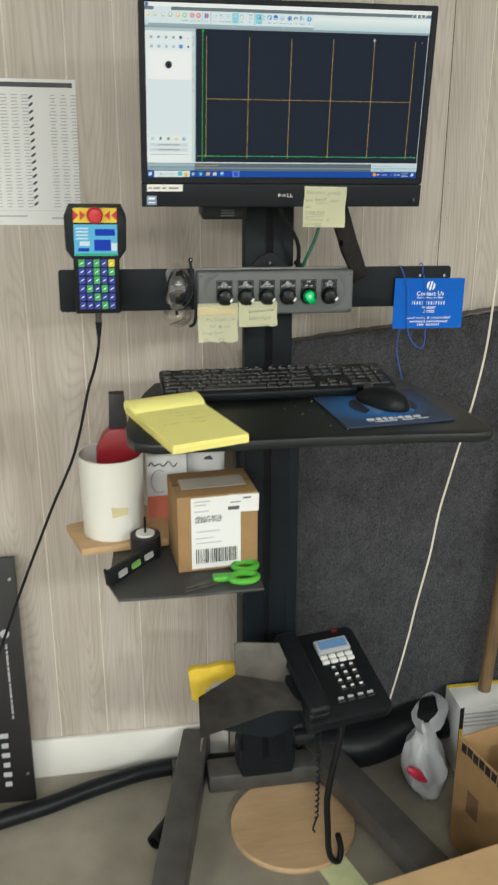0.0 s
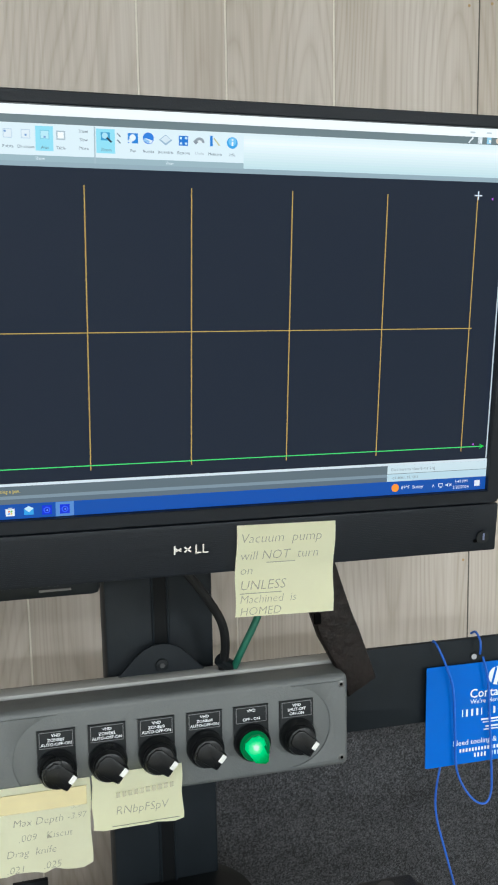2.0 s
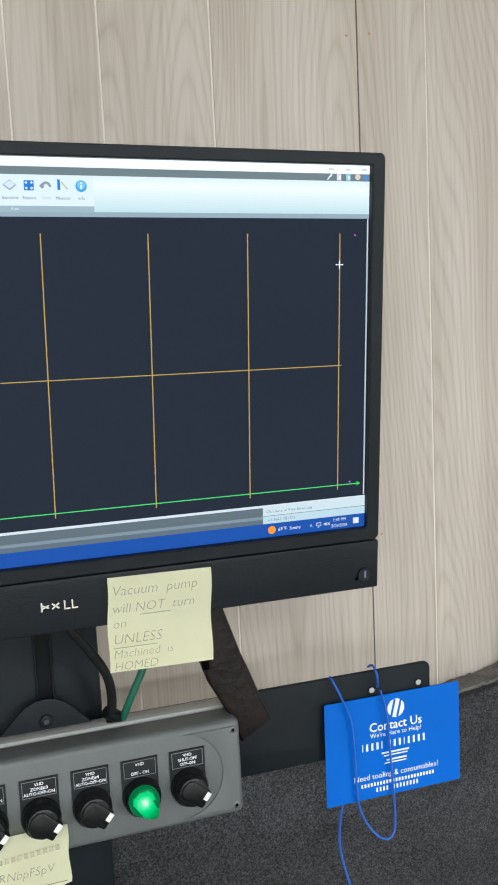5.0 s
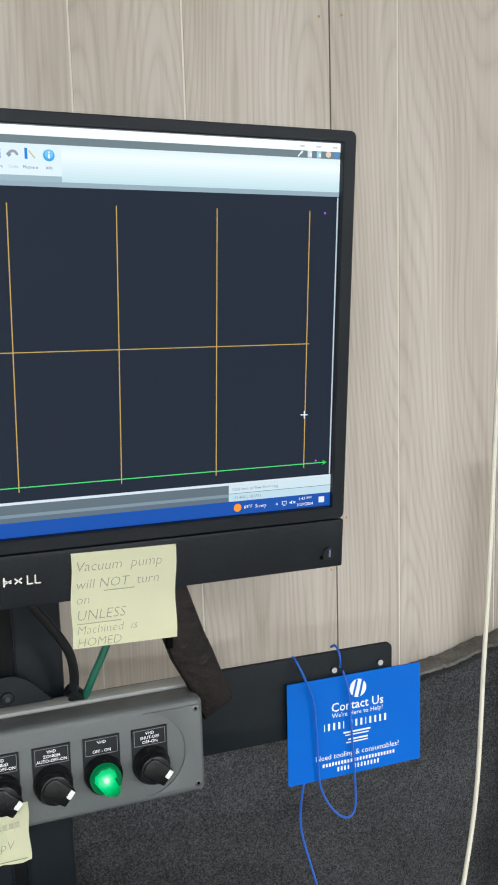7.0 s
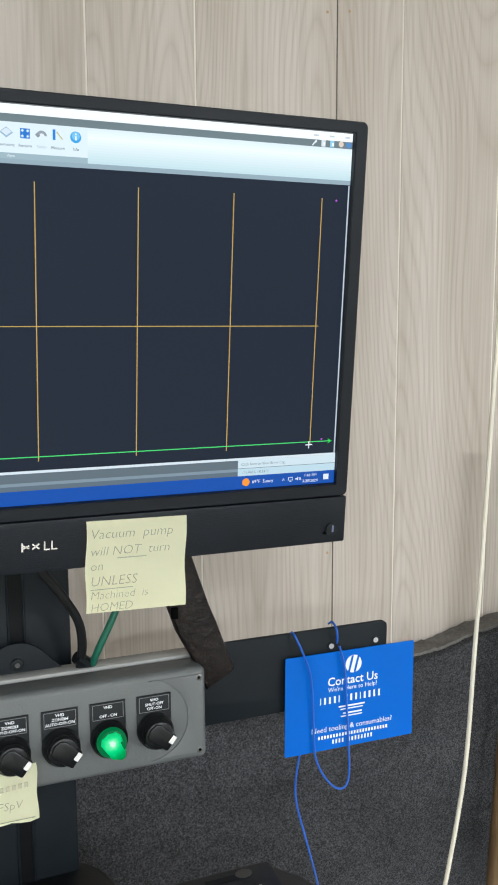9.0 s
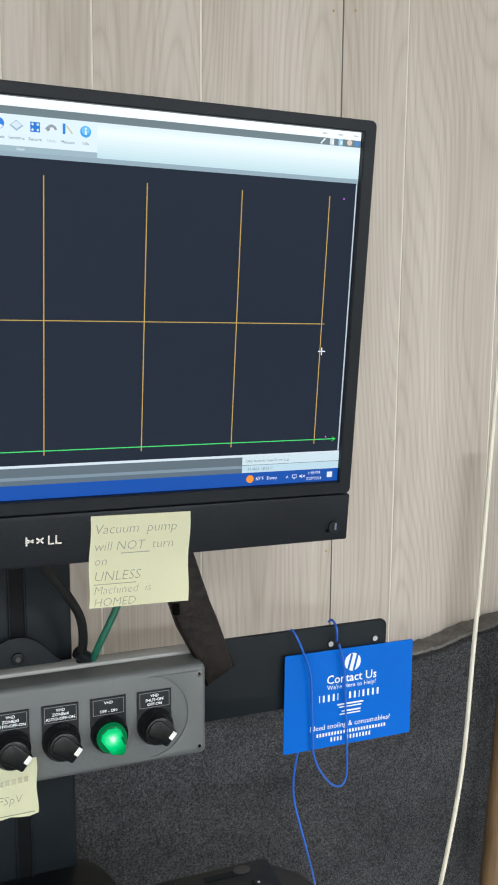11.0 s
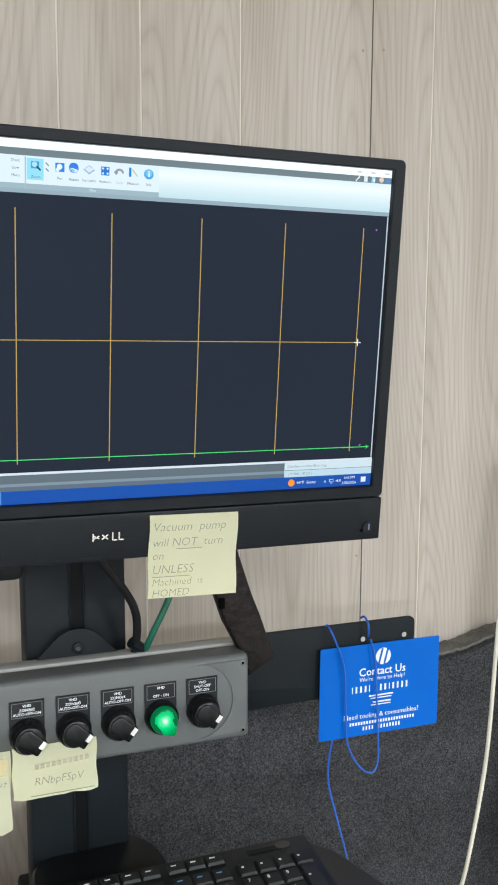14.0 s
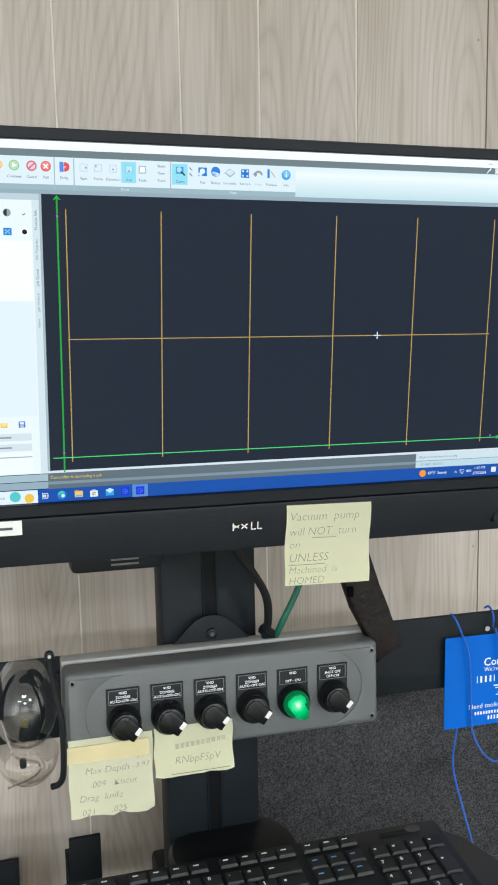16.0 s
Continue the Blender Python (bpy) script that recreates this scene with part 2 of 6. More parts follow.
VIALGREEN = mat("vial_green", (0.16, 0.30, 0.08), 0.3)
RED = mat("red_plastic", (0.27, 0.007, 0.016), 0.35, var=0.1)
DARKCAP = mat("dark_cap", (0.018, 0.015, 0.02), 0.5)
CORAL = mat("coral_print", (0.60, 0.16, 0.10), 0.6)
YELLOW = mat("yellow_plastic", (0.72, 0.50, 0.05), 0.5, var=0.15, scale=40, bump=0.3)
KEYBLUE = mat("key_blue", (0.02, 0.04, 0.30), 0.4, var=0.1)
KEYGREEN = mat("key_green", (0.05, 0.38, 0.12), 0.4, var=0.1)
KEYYELLOW = mat("key_yellow", (0.75, 0.55, 0.03), 0.4)
REDBUTTON = mat("red_button", (0.55, 0.02, 0.03), 0.3)
KEYCAP = mat("keycap", (0.0150, 0.0158, 0.0170), 0.45, spec=0.42, var=0.15, scale=200, rand=0.15)
KEYPRINT = mat("key_print", (0.72, 0.72, 0.73), 0.6)
KEYPRINTBLUE = mat("key_print_blue", (0.12, 0.30, 0.60), 0.6)
PADBLUE = pad_mat()
TRAYBLACK = mat("tray_black", (0.0085, 0.0105, 0.0105), 0.36, var=0.2, scale=14, bump=0.1, bscale=700, spec=0.3)
PADBRIGHT = mat("mousepad_bright", (0.02, 0.16, 0.48), 0.6, var=0.1, scale=60)
PADDARK = mat("mousepad_navy", (0.014, 0.022, 0.045), 0.6)
PADLIGHT = mat("mousepad_pale", (0.12, 0.24, 0.46), 0.6)
WORNSTEEL = mat("worn_steel", (0.115, 0.106, 0.094), 0.5, 0.25, var=0.55, scale=26, bump=0.2)
BAGPLASTIC = mat("bag_plastic", (0.47, 0.48, 0.51), 0.35, var=0.12, scale=14, bump=0.5, bscale=40, trans=0.1)
BAGRED = mat("bag_red_print", (0.50, 0.03, 0.06), 0.4)


def lamp_green(c):
    """A lit green lens, hottest round the lamp behind it."""
    m = glow("green_lamp_lens", (0, 0.4, 0.1, 1), 1.0, 0.004)
    N, L = m.node_tree.nodes, m.node_tree.links
    tc, ns, ad, mp, gr, r = N.new("ShaderNodeTexCoord"), N.new("ShaderNodeTexNoise"), N.new("ShaderNodeVectorMath"), N.new("ShaderNodeMapping"), N.new("ShaderNodeTexGradient"), N.new("ShaderNodeValToRGB")
    ns.inputs["Scale"].default_value = 260
    ad.operation = "MULTIPLY_ADD"
    ad.inputs[1].default_value = (0.005, 0.005, 0.005)
    L.new(tc.outputs["Object"], ns.inputs["Vector"])
    L.new(ns.outputs["Color"], ad.inputs[0])
    L.new(tc.outputs["Object"], ad.inputs[2])
    k = 1 / 0.0165
    mp.inputs["Scale"].default_value = (k, k * 0.3, k)
    mp.inputs["Location"].default_value = (-(c[0] + 0.0025) * k, -(c[1] + 0.0025) * k * 0.3, -(c[2] + 0.0025) * k)
    L.new(ad.outputs[0], mp.inputs["Vector"])
    gr.gradient_type = "SPHERICAL"
    L.new(mp.outputs["Vector"], gr.inputs["Vector"])
    e = r.color_ramp.elements
    e[0].position, e[0].color = 0.0, (0.0, 0.22, 0.05, 1)
    e[1].position, e[1].color = 0.92, (0.75, 1.0, 0.85, 1)
    for p, col in ((0.35, (0.0, 0.50, 0.13, 1)), (0.62, (0.01, 0.80, 0.26, 1)), (0.80, (0.16, 1.0, 0.42, 1))):
        r.color_ramp.elements.new(p).color = col
    L.new(gr.outputs["Fac"], r.inputs["Fac"])
    L.new(r.outputs["Color"], m.node_tree.nodes["Principled BSDF"].inputs["Emission Color"])
    return m


GREENDEEP = glow("green_lamp_skirt", (0.0, 0.16, 0.045, 1), 1.0, 0.004)
LENS = glass_mat("clear_lens", (0.90, 0.88, 0.87, 1))
LAMPWHITE = glow("lamp_diffuser", (1.0, 0.97, 0.9, 1), 3.0, 0.6)


def bx(bm, c, s, bev=0.0, seg=2, m=None):
    """A box of size s at c, with rounded edges."""
    r = bmesh.ops.create_cube(bm, size=1.0, matrix=Matrix.Translation(c) @ Matrix.Diagonal((*s, 1)))
    vs = r["verts"]
    if bev:
        es = list({e for v in vs for e in v.link_edges})
        out = bmesh.ops.bevel(bm, geom=es, offset=bev, segments=seg, affect="EDGES", profile=0.5)
        vs = list({v for f in out["faces"] for v in f.verts} | {v for v in vs if v.is_valid})
    if m is not None:
        bmesh.ops.transform(bm, matrix=m, verts=[v for v in vs if v.is_valid])
    return bm


def box(c, s, bev=0.0, seg=2, m=None):
    return bx(bmesh.new(), c, s, bev, seg, m)


def rod(bm, a, b, r0, r1=None, seg=16, cap=True):
    """A round bar from a to b."""
    a, b = Vector(a), Vector(b)
    d = b - a
    q = d.to_track_quat("Z", "Y").to_matrix().to_4x4()
    bmesh.ops.create_cone(bm, cap_ends=cap, segments=seg, radius1=r0, radius2=r0 if r1 is None else r1, depth=d.length, matrix=Matrix.Translation((a + b) / 2) @ q)
    return bm


def smooth_line(pts, n=6):
    pts = [Vector(p) for p in pts]
    P = [pts[0]] + pts + [pts[-1]]
    out = []
    for i in range(1, len(P) - 2):
        for k in range(n):
            t = k / n
            a, b, c, d = P[i - 1:i + 3]
            out.append(0.5 * ((2 * b) + (c - a) * t + (2 * a - 5 * b + 4 * c - d) * t * t + (3 * b - a - 3 * c + d) * t ** 3))
    return out + [pts[-1]]


def tube(pts, r, n=6, seg=8, bm=None):
    """A bent round cord through the points."""
    bm = bm or bmesh.new()
    L = smooth_line(pts, n)
    rings = []
    up = Vector((0.3, 0.9, 0.2)).normalized()
    for i, p in enumerate(L):
        d = (L[min(i + 1, len(L) - 1)] - L[max(i - 1, 0)]).normalized()
        u = d.cross(up).normalized()
        w = d.cross(u)
        rings.append([bm.verts.new(p + r * (math.cos(a) * u + math.sin(a) * w)) for a in [2 * math.pi * k / seg for k in range(seg)]])
    for A, B in zip(rings, rings[1:]):
        for k in range(seg):
            bm.faces.new((A[k], A[(k + 1) % seg], B[(k + 1) % seg], B[k]))
    bm.faces.new(rings[0][::-1]), bm.faces.new(rings[-1])
    return bm


def prism(pts, d, m=None, bev=0.0, bm=None):
    """A plate with the outline pts (in x, z), from y = 0 to y = d."""
    bm = bm or bmesh.new()
    a = [bm.verts.new((x, 0, z)) for x, z in pts]
    b = [bm.verts.new((x, d, z)) for x, z in pts]
    n = len(pts)
    fs = [bm.faces.new(a), bm.faces.new(b[::-1])]
    for i in range(n):
        fs.append(bm.faces.new((a[i], b[i], b[(i + 1) % n], a[(i + 1) % n])))
    bmesh.ops.recalc_face_normals(bm, faces=fs)
    vs = a + b
    if bev:
        es = list({e for f in fs[:2] for e in f.edges})
        out = bmesh.ops.bevel(bm, geom=es, offset=bev, segments=2, affect="EDGES", profile=0.5)
        vs = list({v for f in bm.faces for v in f.verts}) if len(bm.faces) < 4000 else vs
    if m is not None:
        bmesh.ops.transform(bm, matrix=m, verts=[v for v in vs if v.is_valid])
    return bm


def rounded(w, h, r, n=5, cx=0.0, cz=0.0):
    pts = []
    for sx, sz, a0 in ((1, 1, 0), (-1, 1, 90), (-1, -1, 180), (1, -1, 270)):
        for k in range(n + 1):
            a = radians(a0 + 90 * k / n)
            pts.append((cx + sx * (w / 2 - r) + r * math.cos(a), cz + sz * (h / 2 - r) + r * math.sin(a)))
    return pts


def slab(pts, z0, d, bev=0.0, m=None):
    """A level plate with the outline pts (in x, y), from z0 up to z0 + d."""
    M = pose(0, 0, z0 + d, -90)
    return prism(pts, d, m @ M if m is not None else M, bev)


def disc(r, n=32, cx=0.0, cz=0.0, sx=1.0):
    return [(cx + sx * r * math.cos(2 * math.pi * k / n), cz + r * math.sin(2 * math.pi * k / n)) for k in range(n)]


def lathe(profile, seg=32, m=None):
    """A turned shape from rows of (radius, height)."""
    bm = bmesh.new()
    rings = [[bm.verts.new((r * math.cos(2 * math.pi * k / seg), r * math.sin(2 * math.pi * k / seg), z)) for k in range(seg)] for r, z in profile]
    for A, B in zip(rings, rings[1:]):
        for k in range(seg):
            bm.faces.new((A[k], A[(k + 1) % seg], B[(k + 1) % seg], B[k]))
    for R in (rings[0], rings[-1]):
        bm.faces.new(R)
    bmesh.ops.recalc_face_normals(bm, faces=bm.faces[:])
    if m is not None:
        bmesh.ops.transform(bm, matrix=m, verts=bm.verts[:])
    return bm


ROOT = {}


def thing(name, m, label, category, group="", kind=""):
    """A top-level thing: an Empty at its base."""
    e = new(name)
    e.empty_display_size = 0.02
    e.matrix_basis = m if isinstance(m, Matrix) else Matrix.Translation(m)
    ROOT[e] = e
    return tagged(e, label, category, group, kind)


def mesh_of(name, bm, material, smooth=True):
    me = bpy.data.meshes.new(name)
    bm.to_mesh(me)
    bm.free()
    me.materials.append(material)
    if smooth:
        me.polygons.foreach_set("use_smooth", [True] * len(me.polygons))
        me.set_sharp_from_angle(angle=radians(35))
    return me


def part(name, bm, material, parent, label="", local=False):
    """One mesh under a thing or a part. Its points are in the world unless local."""
    root = ROOT[parent]
    if not local:
        bmesh.ops.transform(bm, matrix=root.matrix_basis.inverted(), verts=bm.verts[:])
    o = new(name, mesh_of(name, bm, material))
    o.parent = parent
    ROOT[o] = root
    return tagged(o, label) if label else o


def solo(name, bm, material, label, category, group="", kind=""):
    """A thing of one mesh, its origin at its base."""
    lo = [min(v.co[i] for v in bm.verts) for i in range(3)]
    hi = [max(v.co[i] for v in bm.verts) for i in range(3)]
    at = Vector(((lo[0] + hi[0]) / 2, (lo[1] + hi[1]) / 2, lo[2]))
    bmesh.ops.transform(bm, matrix=Matrix.Translation(-at), verts=bm.verts[:])
    o = new(name, mesh_of(name, bm, material))
    o.location = at
    ROOT[o] = o
    return tagged(o, label, category, group, kind)


TEXTS = []


def text(parent, name, words, size, m, material, align="CENTER", thick=0.0, shear=0.0, spread=1.0):
    """Lettering in the plane x, y of the pose m, in the space of the thing."""
    c = bpy.data.curves.new(name, "FONT")
    c.body, c.size, c.align_x, c.align_y, c.resolution_u, c.offset, c.shear = words, size, align, "CENTER", 2, thick, shear
    c.space_character = spread
    c.materials.append(material)
    o = new(name, c)
    o.parent = parent
    o.matrix_basis = m
    TEXTS.append(o)
    return o


def finish_texts():
    bpy.context.view_layer.update()
    dg = bpy.context.evaluated_depsgraph_get()
    for o in TEXTS:
        me = bpy.data.meshes.new_from_object(o.evaluated_get(dg))
        name = o.name.split(".")[0]
        p, m, c = o.parent, o.matrix_basis.copy(), o.data
        bpy.data.objects.remove(o)
        k = new(name, me)
        k.parent, k.matrix_basis = p, m
        bpy.data.curves.remove(c)




def bars(rows, y, th=0.0003):
    """Flat bars (x, z, width, height) at depth y, in one mesh."""
    bm = bmesh.new()
    for x, z, w, h in rows:
        bx(bm, (x, y, z), (w, th, h))
    return bm

# ---------------------------------------------------------------- the room
floor = solo("floor", box((0, -3.3, -0.05), (9.4, 9.6, 0.1)), CONCRETE, "worn grey-brown concrete floor", "floor", kind="structure")
ceiling = solo("ceiling", box((0, -3.3, CEIL + 0.05), (9.4, 9.6, 0.1)), ROOMPAINT, "plain off-white painted ceiling", "ceiling", kind="structure")
# walls out of view, added to close the room and bounce light back
for nm, c, s in (("wall_west", (-4.65, -3.3, CEIL / 2), (0.1, 9.6, CEIL)), ("wall_east", (4.65, -3.3, CEIL / 2), (0.1, 9.6, CEIL)), ("wall_south", (0, -8.05, CEIL / 2), (9.2, 0.1, CEIL))):
    solo(nm, box(c, s), ROOMPAINT, "unseen painted wall, added to close the room and bounce light", "wall", kind="structure")

wall_north = thing("wall_north", (0, WALL + 0.05, 0), "pale wood-grain panelled wall with narrow vertical grooves", "wall", kind="structure")
part("backing", box((0, WALL + 0.0508, CEIL / 2), (9.2, 0.1, CEIL)), GROOVE, wall_north)
GROOVES = [-4.6, -3.4, -2.6, -2.31, -2.17, -2.03, -1.87, -1.73, -1.55, -1.42, -1.24, -1.09, -0.94, -0.785, -0.64, -0.49, -0.373, -0.277, -0.110, 0.033, 0.129, 0.253, 0.432, 0.523, 0.672, 0.79, 0.94, 1.09, 1.21, 1.36, 1.52, 1.65, 1.84, 2.0, 2.13, 2.3, 2.45, 2.6, 3.4, 4.6]
part("joint", box((0.432, WALL + 0.0006, CEIL / 2), (0.0022, 0.0006, CEIL - 0.01)), JOINT, wall_north, "dark joint between two sheets")
for a, b in zip(GROOVES, GROOVES[1:]):
    ga, gb = (0.0007 if abs(v - 0.432) < 0.001 else 0.0010 for v in (a, b))
    part("panel", box(((a + ga + b - gb) / 2, WALL + 0.003, CEIL / 2), (b - gb - a - ga, 0.006, CEIL - 0.004), 0.0005, 1), WOODPANEL, wall_north)
for x, z in ((0.4185, 1.988), (0.448, 1.992), (0.424, 1.33), (0.446, 1.395), (0.445, 1.47)):
    part("nail_head", prism(disc(0.0016, 10), 0.0006, pose(x, WALL - 0.0006, z)), CARDBOARD_IN, wall_north)
base = solo("baseboard", box((-2.33, WALL - 0.008, 0.056), (4.54, 0.015, 0.112), 0.003), WHITEPAINT, "scuffed white painted baseboard along the wall", "baseboard", kind="structure")

# ceiling light panels
for lx, ly, watts in LAMPS:
    s = thing("panel_light", (lx, ly, CEIL), "white ceiling light panel with a frosted diffuser", "ceiling light", "ceiling lights")
    part("housing", box((lx, ly, CEIL - 0.02), (1.26, 0.66, 0.04), 0.006), WHITEPAINT, s)
    part("diffuser", box((lx, ly, CEIL - 0.052), (1.22, 0.62, 0.022), 0.006), LAMPWHITE, s)

# carpeted board against the wall, its upper edge cut in a slow curve
carpet = thing("carpet_panel", (0.5, 1.355, 0), "charcoal cut-pile carpet remnant standing against the panelled wall", "carpet")
TOP = [(-0.01, 1.121), (0.083, 1.134), (0.17, 1.143), (0.258, 1.153), (0.35, 1.162), (0.44, 1.174), (0.531, 1.188), (0.58, 1.193), (0.64, 1.207), (0.72, 1.218), (0.85, 1.228), (1.1, 1.235)]
edge = smooth_line([(x, 0, z) for x, z in TOP], 8)
rng = random.Random(4)
prof = [(p.x, p.z + rng.uniform(-0.0016, 0.0016)) for p in edge]
pts = [(1.1, 0.001), (-0.01, 0.001)] + [(x, z - 0.005 * min(1, max(0, (x - 0.3) / 0.25))) for x, z in prof]
part("pile_face", prism(pts, 0.012, pose(0, 1.333, 0)), CARPET, carpet)
part("backing", prism([(1.1, 0.001), (-0.005, 0.001)] + [(x, z - 0.001) for x, z in prof], 0.032, pose(0, 1.3455, 0)), CARPETEDGE, carpet, "greyer cut edge and backing")

# ---------------------------------------------------------------- the stand
stand = thing("operator_stand", (0, 1.19, 0), "black steel operator stand with a slotted column and splayed legs", "stand")
part("column", box((-0.0015, 1.169, 0.86), (0.097, 0.038, 1.42), 0.004), BLACKMETAL, stand)
for x in (-0.0078, 0.0058):
    part("slot_lip", box((x, 1.1492, 0.86), (0.0022, 0.0030, 1.40), 0.0006, 1), BLACKMETAL, stand)
# flat dark strip on the face; the channel's shade is in its colour
part("column_slot", box((-0.001, 1.1498, 0.86), (0.0112, 0.0012, 1.40)), SLOTSHADE, stand, "flat dark strip for the shade in the column's channel")
part("outer_column", box((0.006, 1.195, 0.60), (0.124, 0.086, 0.92), 0.005), BLACKMETAL, stand)
part("column_foot", box((0.006, 1.21, 0.135), (0.13, 0.11, 0.06), 0.01), BLACKMETAL, stand)
part("column_foot", box((-0.035, 1.185, 0.155), (0.062, 0.06, 0.06), 0.012), BLACKPLASTIC, stand)
part("column_foot", box((0.045, 1.185, 0.155), (0.062, 0.06, 0.06), 0.012), BLACKPLASTIC, stand)


def leg(a, b, w, h, z):
    a, b = Vector(a), Vector(b)
    d = b - a
    ang = math.degrees(math.atan2(d.y, d.x))
    return box((0, 0, 0), (d.length, w, h), 0.006, 2, pose((a.x + b.x) / 2, (a.y + b.y) / 2, z, 0, 0, ang))


part("leg", leg((-0.146, 1.345), (-0.272, 0.80), 0.070, 0.07, 0.085), DULLSTEEL, stand)
part("leg", leg((0.147, 1.28), (0.318, 0.80), 0.076, 0.06, 0.08), DULLSTEEL, stand)
part("cross_beam", box((0.015, 1.210, 0.078), (0.30, 0.07, 0.050), 0.006), DULLSTEEL, stand)
for x, y in ((-0.198, 1.290), (0.23, 1.25), (-0.272, 0.82), (0.315, 0.82)):
    w = part("caster", lathe([(0.006, -0.014), (0.026, -0.014), (0.028, -0.008), (0.028, 0.008), (0.026, 0.014), (0.006, 0.014)], 24, pose(x, y, 0.028, 0, 90, 12)), BLACKPLASTIC, stand, "black swivel caster wheel")
    part("hub", prism(disc(0.012, 16), 0.03, pose(x + 0.014, y, 0.03, 0, 0, 90)), DULLSTEEL, w)
    part("fork", box((x, y, 0.058), (0.036, 0.03, 0.012), 0.004), DULLSTEEL, w)

# horizontal mounting bar
ROLL = 0.8
bar = thing("mounting_bar", pose(0.0, 1.139, 1.292, 0, ROLL, 0), "flat black steel mounting bar across the column", "bar")
part("plate", prism(rounded(0.775, 0.080, 0.006, 4, -0.0195, 0.001), 0.005, None, 0.0008), BLACKMETAL, bar, local=True)
for x, z in ((0.3545, 0.022), (0.3035, 0.0225)):
    part("hole_rim", prism(disc(0.0042, 20), 0.0006, pose(x, -0.0006, z)), BLACKPLASTIC, bar, local=True)
    part("hole", prism(disc(0.0027, 20), 0.0005, pose(x, -0.0011, z)), PRINTGREY, bar, "pale wall seen through the hole", local=True)

# ---------------------------------------------------------------- the computer
MON = pose(0, 1.0, 1.622, 4.1, 0.79, 0)
mon = thing("all_in_one_computer", MON, "black all-in-one computer with a lit drafting screen, on the column", "computer")
W, H = 0.4975, 0.3265
part("rear_shell", box((0, 0.020, 0.001), (W - 0.002, 0.034, H - 0.002), 0.006), BEZEL, mon, local=True)
part("rear_hump", box((0, 0.050, -0.02), (0.36, 0.035, 0.22), 0.012), BLACKPLASTIC, mon, local=True)
part("mount_arm", box((0, 0.10, -0.06), (0.09, 0.085, 0.09), 0.004), BLACKMETAL, mon, local=True)


def frame_ring(w, z0, z1, iw, iz0, iz1):
    """A one-piece bezel: rounded outer corners, chamfered lip, square opening."""
    zc, h, izc, ih = (z0 + z1) / 2, z1 - z0, (iz0 + iz1) / 2, iz1 - iz0
    loops = [(rounded(w, h, 0.0045, 5, 0, zc), 0.0070), (rounded(w, h, 0.0045, 5, 0, zc), -0.0020), (rounded(w - 0.0016, h - 0.0016, 0.0040, 5, 0, zc), -0.0030), (rounded(iw + 0.0016, ih + 0.0016, 0.0008, 5, 0, izc), -0.0030), (rounded(iw, ih, 0.0004, 5, 0, izc), -0.0022), (rounded(iw, ih, 0.0004, 5, 0, izc), 0.0026)]
    bm = bmesh.new()
    rings = [[bm.verts.new((x, y, z)) for x, z in pts] for pts, y in loops]
    for A, B in zip(rings, rings[1:]):
        for k in range(len(A)):
            bm.faces.new((A[k], A[(k + 1) % len(A)], B[(k + 1) % len(B)], B[k]))
    bmesh.ops.recalc_face_normals(bm, faces=bm.faces[:])
    return bm


part("frame", frame_ring(W, -0.1227, 0.1651, 0.4770, -0.1127, 0.1566), BEZEL, mon, local=True)
chin = part("chin", box((0, 0.003, -0.1427), (W, 0.012, 0.0386), 0.0015), BEZEL, mon, "ridged speaker chin", local=True)
bm = bmesh.new()
for i in range(24):
    bx(bm, (0.0, -0.0030, -0.1268 - i * 0.0014), (0.455, 0.0003, 0.0006))
tagged(part("speaker_grille", bm, BEZEL, chin, local=True), kind="stuff")
pb = part("power_button", prism(disc(0.0052, 24), 0.0012, pose(0.2362, -0.0042, -0.1502)), BLACKPLASTIC, chin, local=True)
part("power_light", box((0.2366, -0.0047, -0.1496), (0.0013, 0.0008, 0.0055)), glow("power_led", lin(150, 160, 190), 0.6), chin, local=True)
part("reset_dot", prism(disc(0.0014, 12), 0.0008, pose(0.2300, -0.0038, -0.1530)), SLOT, chin, local=True)
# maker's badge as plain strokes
bm = bmesh.new()
for x, w, h, ang in ((-0.0105, 0.0012, 0.0066, 0), (-0.0078, 0.005, 0.0011, 25), (-0.0078, 0.005, 0.0011, -25), (-0.001, 0.0062, 0.0012, 38), (-0.001, 0.0062, 0.0012, -38), (0.0052, 0.0011, 0.0066, 0), (0.0105, 0.0011, 0.0066, 0)):
    bx(bm, (0, 0, 0), (w, 0.0008, h), 0, 1, pose(x, -0.0036, -0.1417, 0, ang, 0))
for x in (0.0072, 0.0125):
    bx(bm, (x, -0.0036, -0.1446), (0.0036, 0.0008, 0.0011))
part("badge", bm, mat("badge_silver", (0.7, 0.7, 0.72), 0.25, 1.0), chin, "silver badge", local=True)
lab = part("login_label", box((-0.2095, -0.0036, -0.1300), (0.0610, 0.0008, 0.0115)), WHITEPLASTIC, chin, "white printed label", local=True)
part("label_print", bars([(-0.2345, -0.1302, 0.005, 0.002), (-0.2235, -0.1302, 0.011, 0.002), (-0.2105, -0.1302, 0.006, 0.002), (-0.1945, -0.1302, 0.017, 0.002)], -0.00425), PRINTDARK, lab, local=True)
stk = part("processor_sticker", box((-0.2322, -0.0036, -0.1510), (0.0168, 0.0008, 0.0160), 0.0004, 1), mat("sticker_blue", (0.20, 0.30, 0.45), 0.3), chin, "small blue processor sticker", local=True)
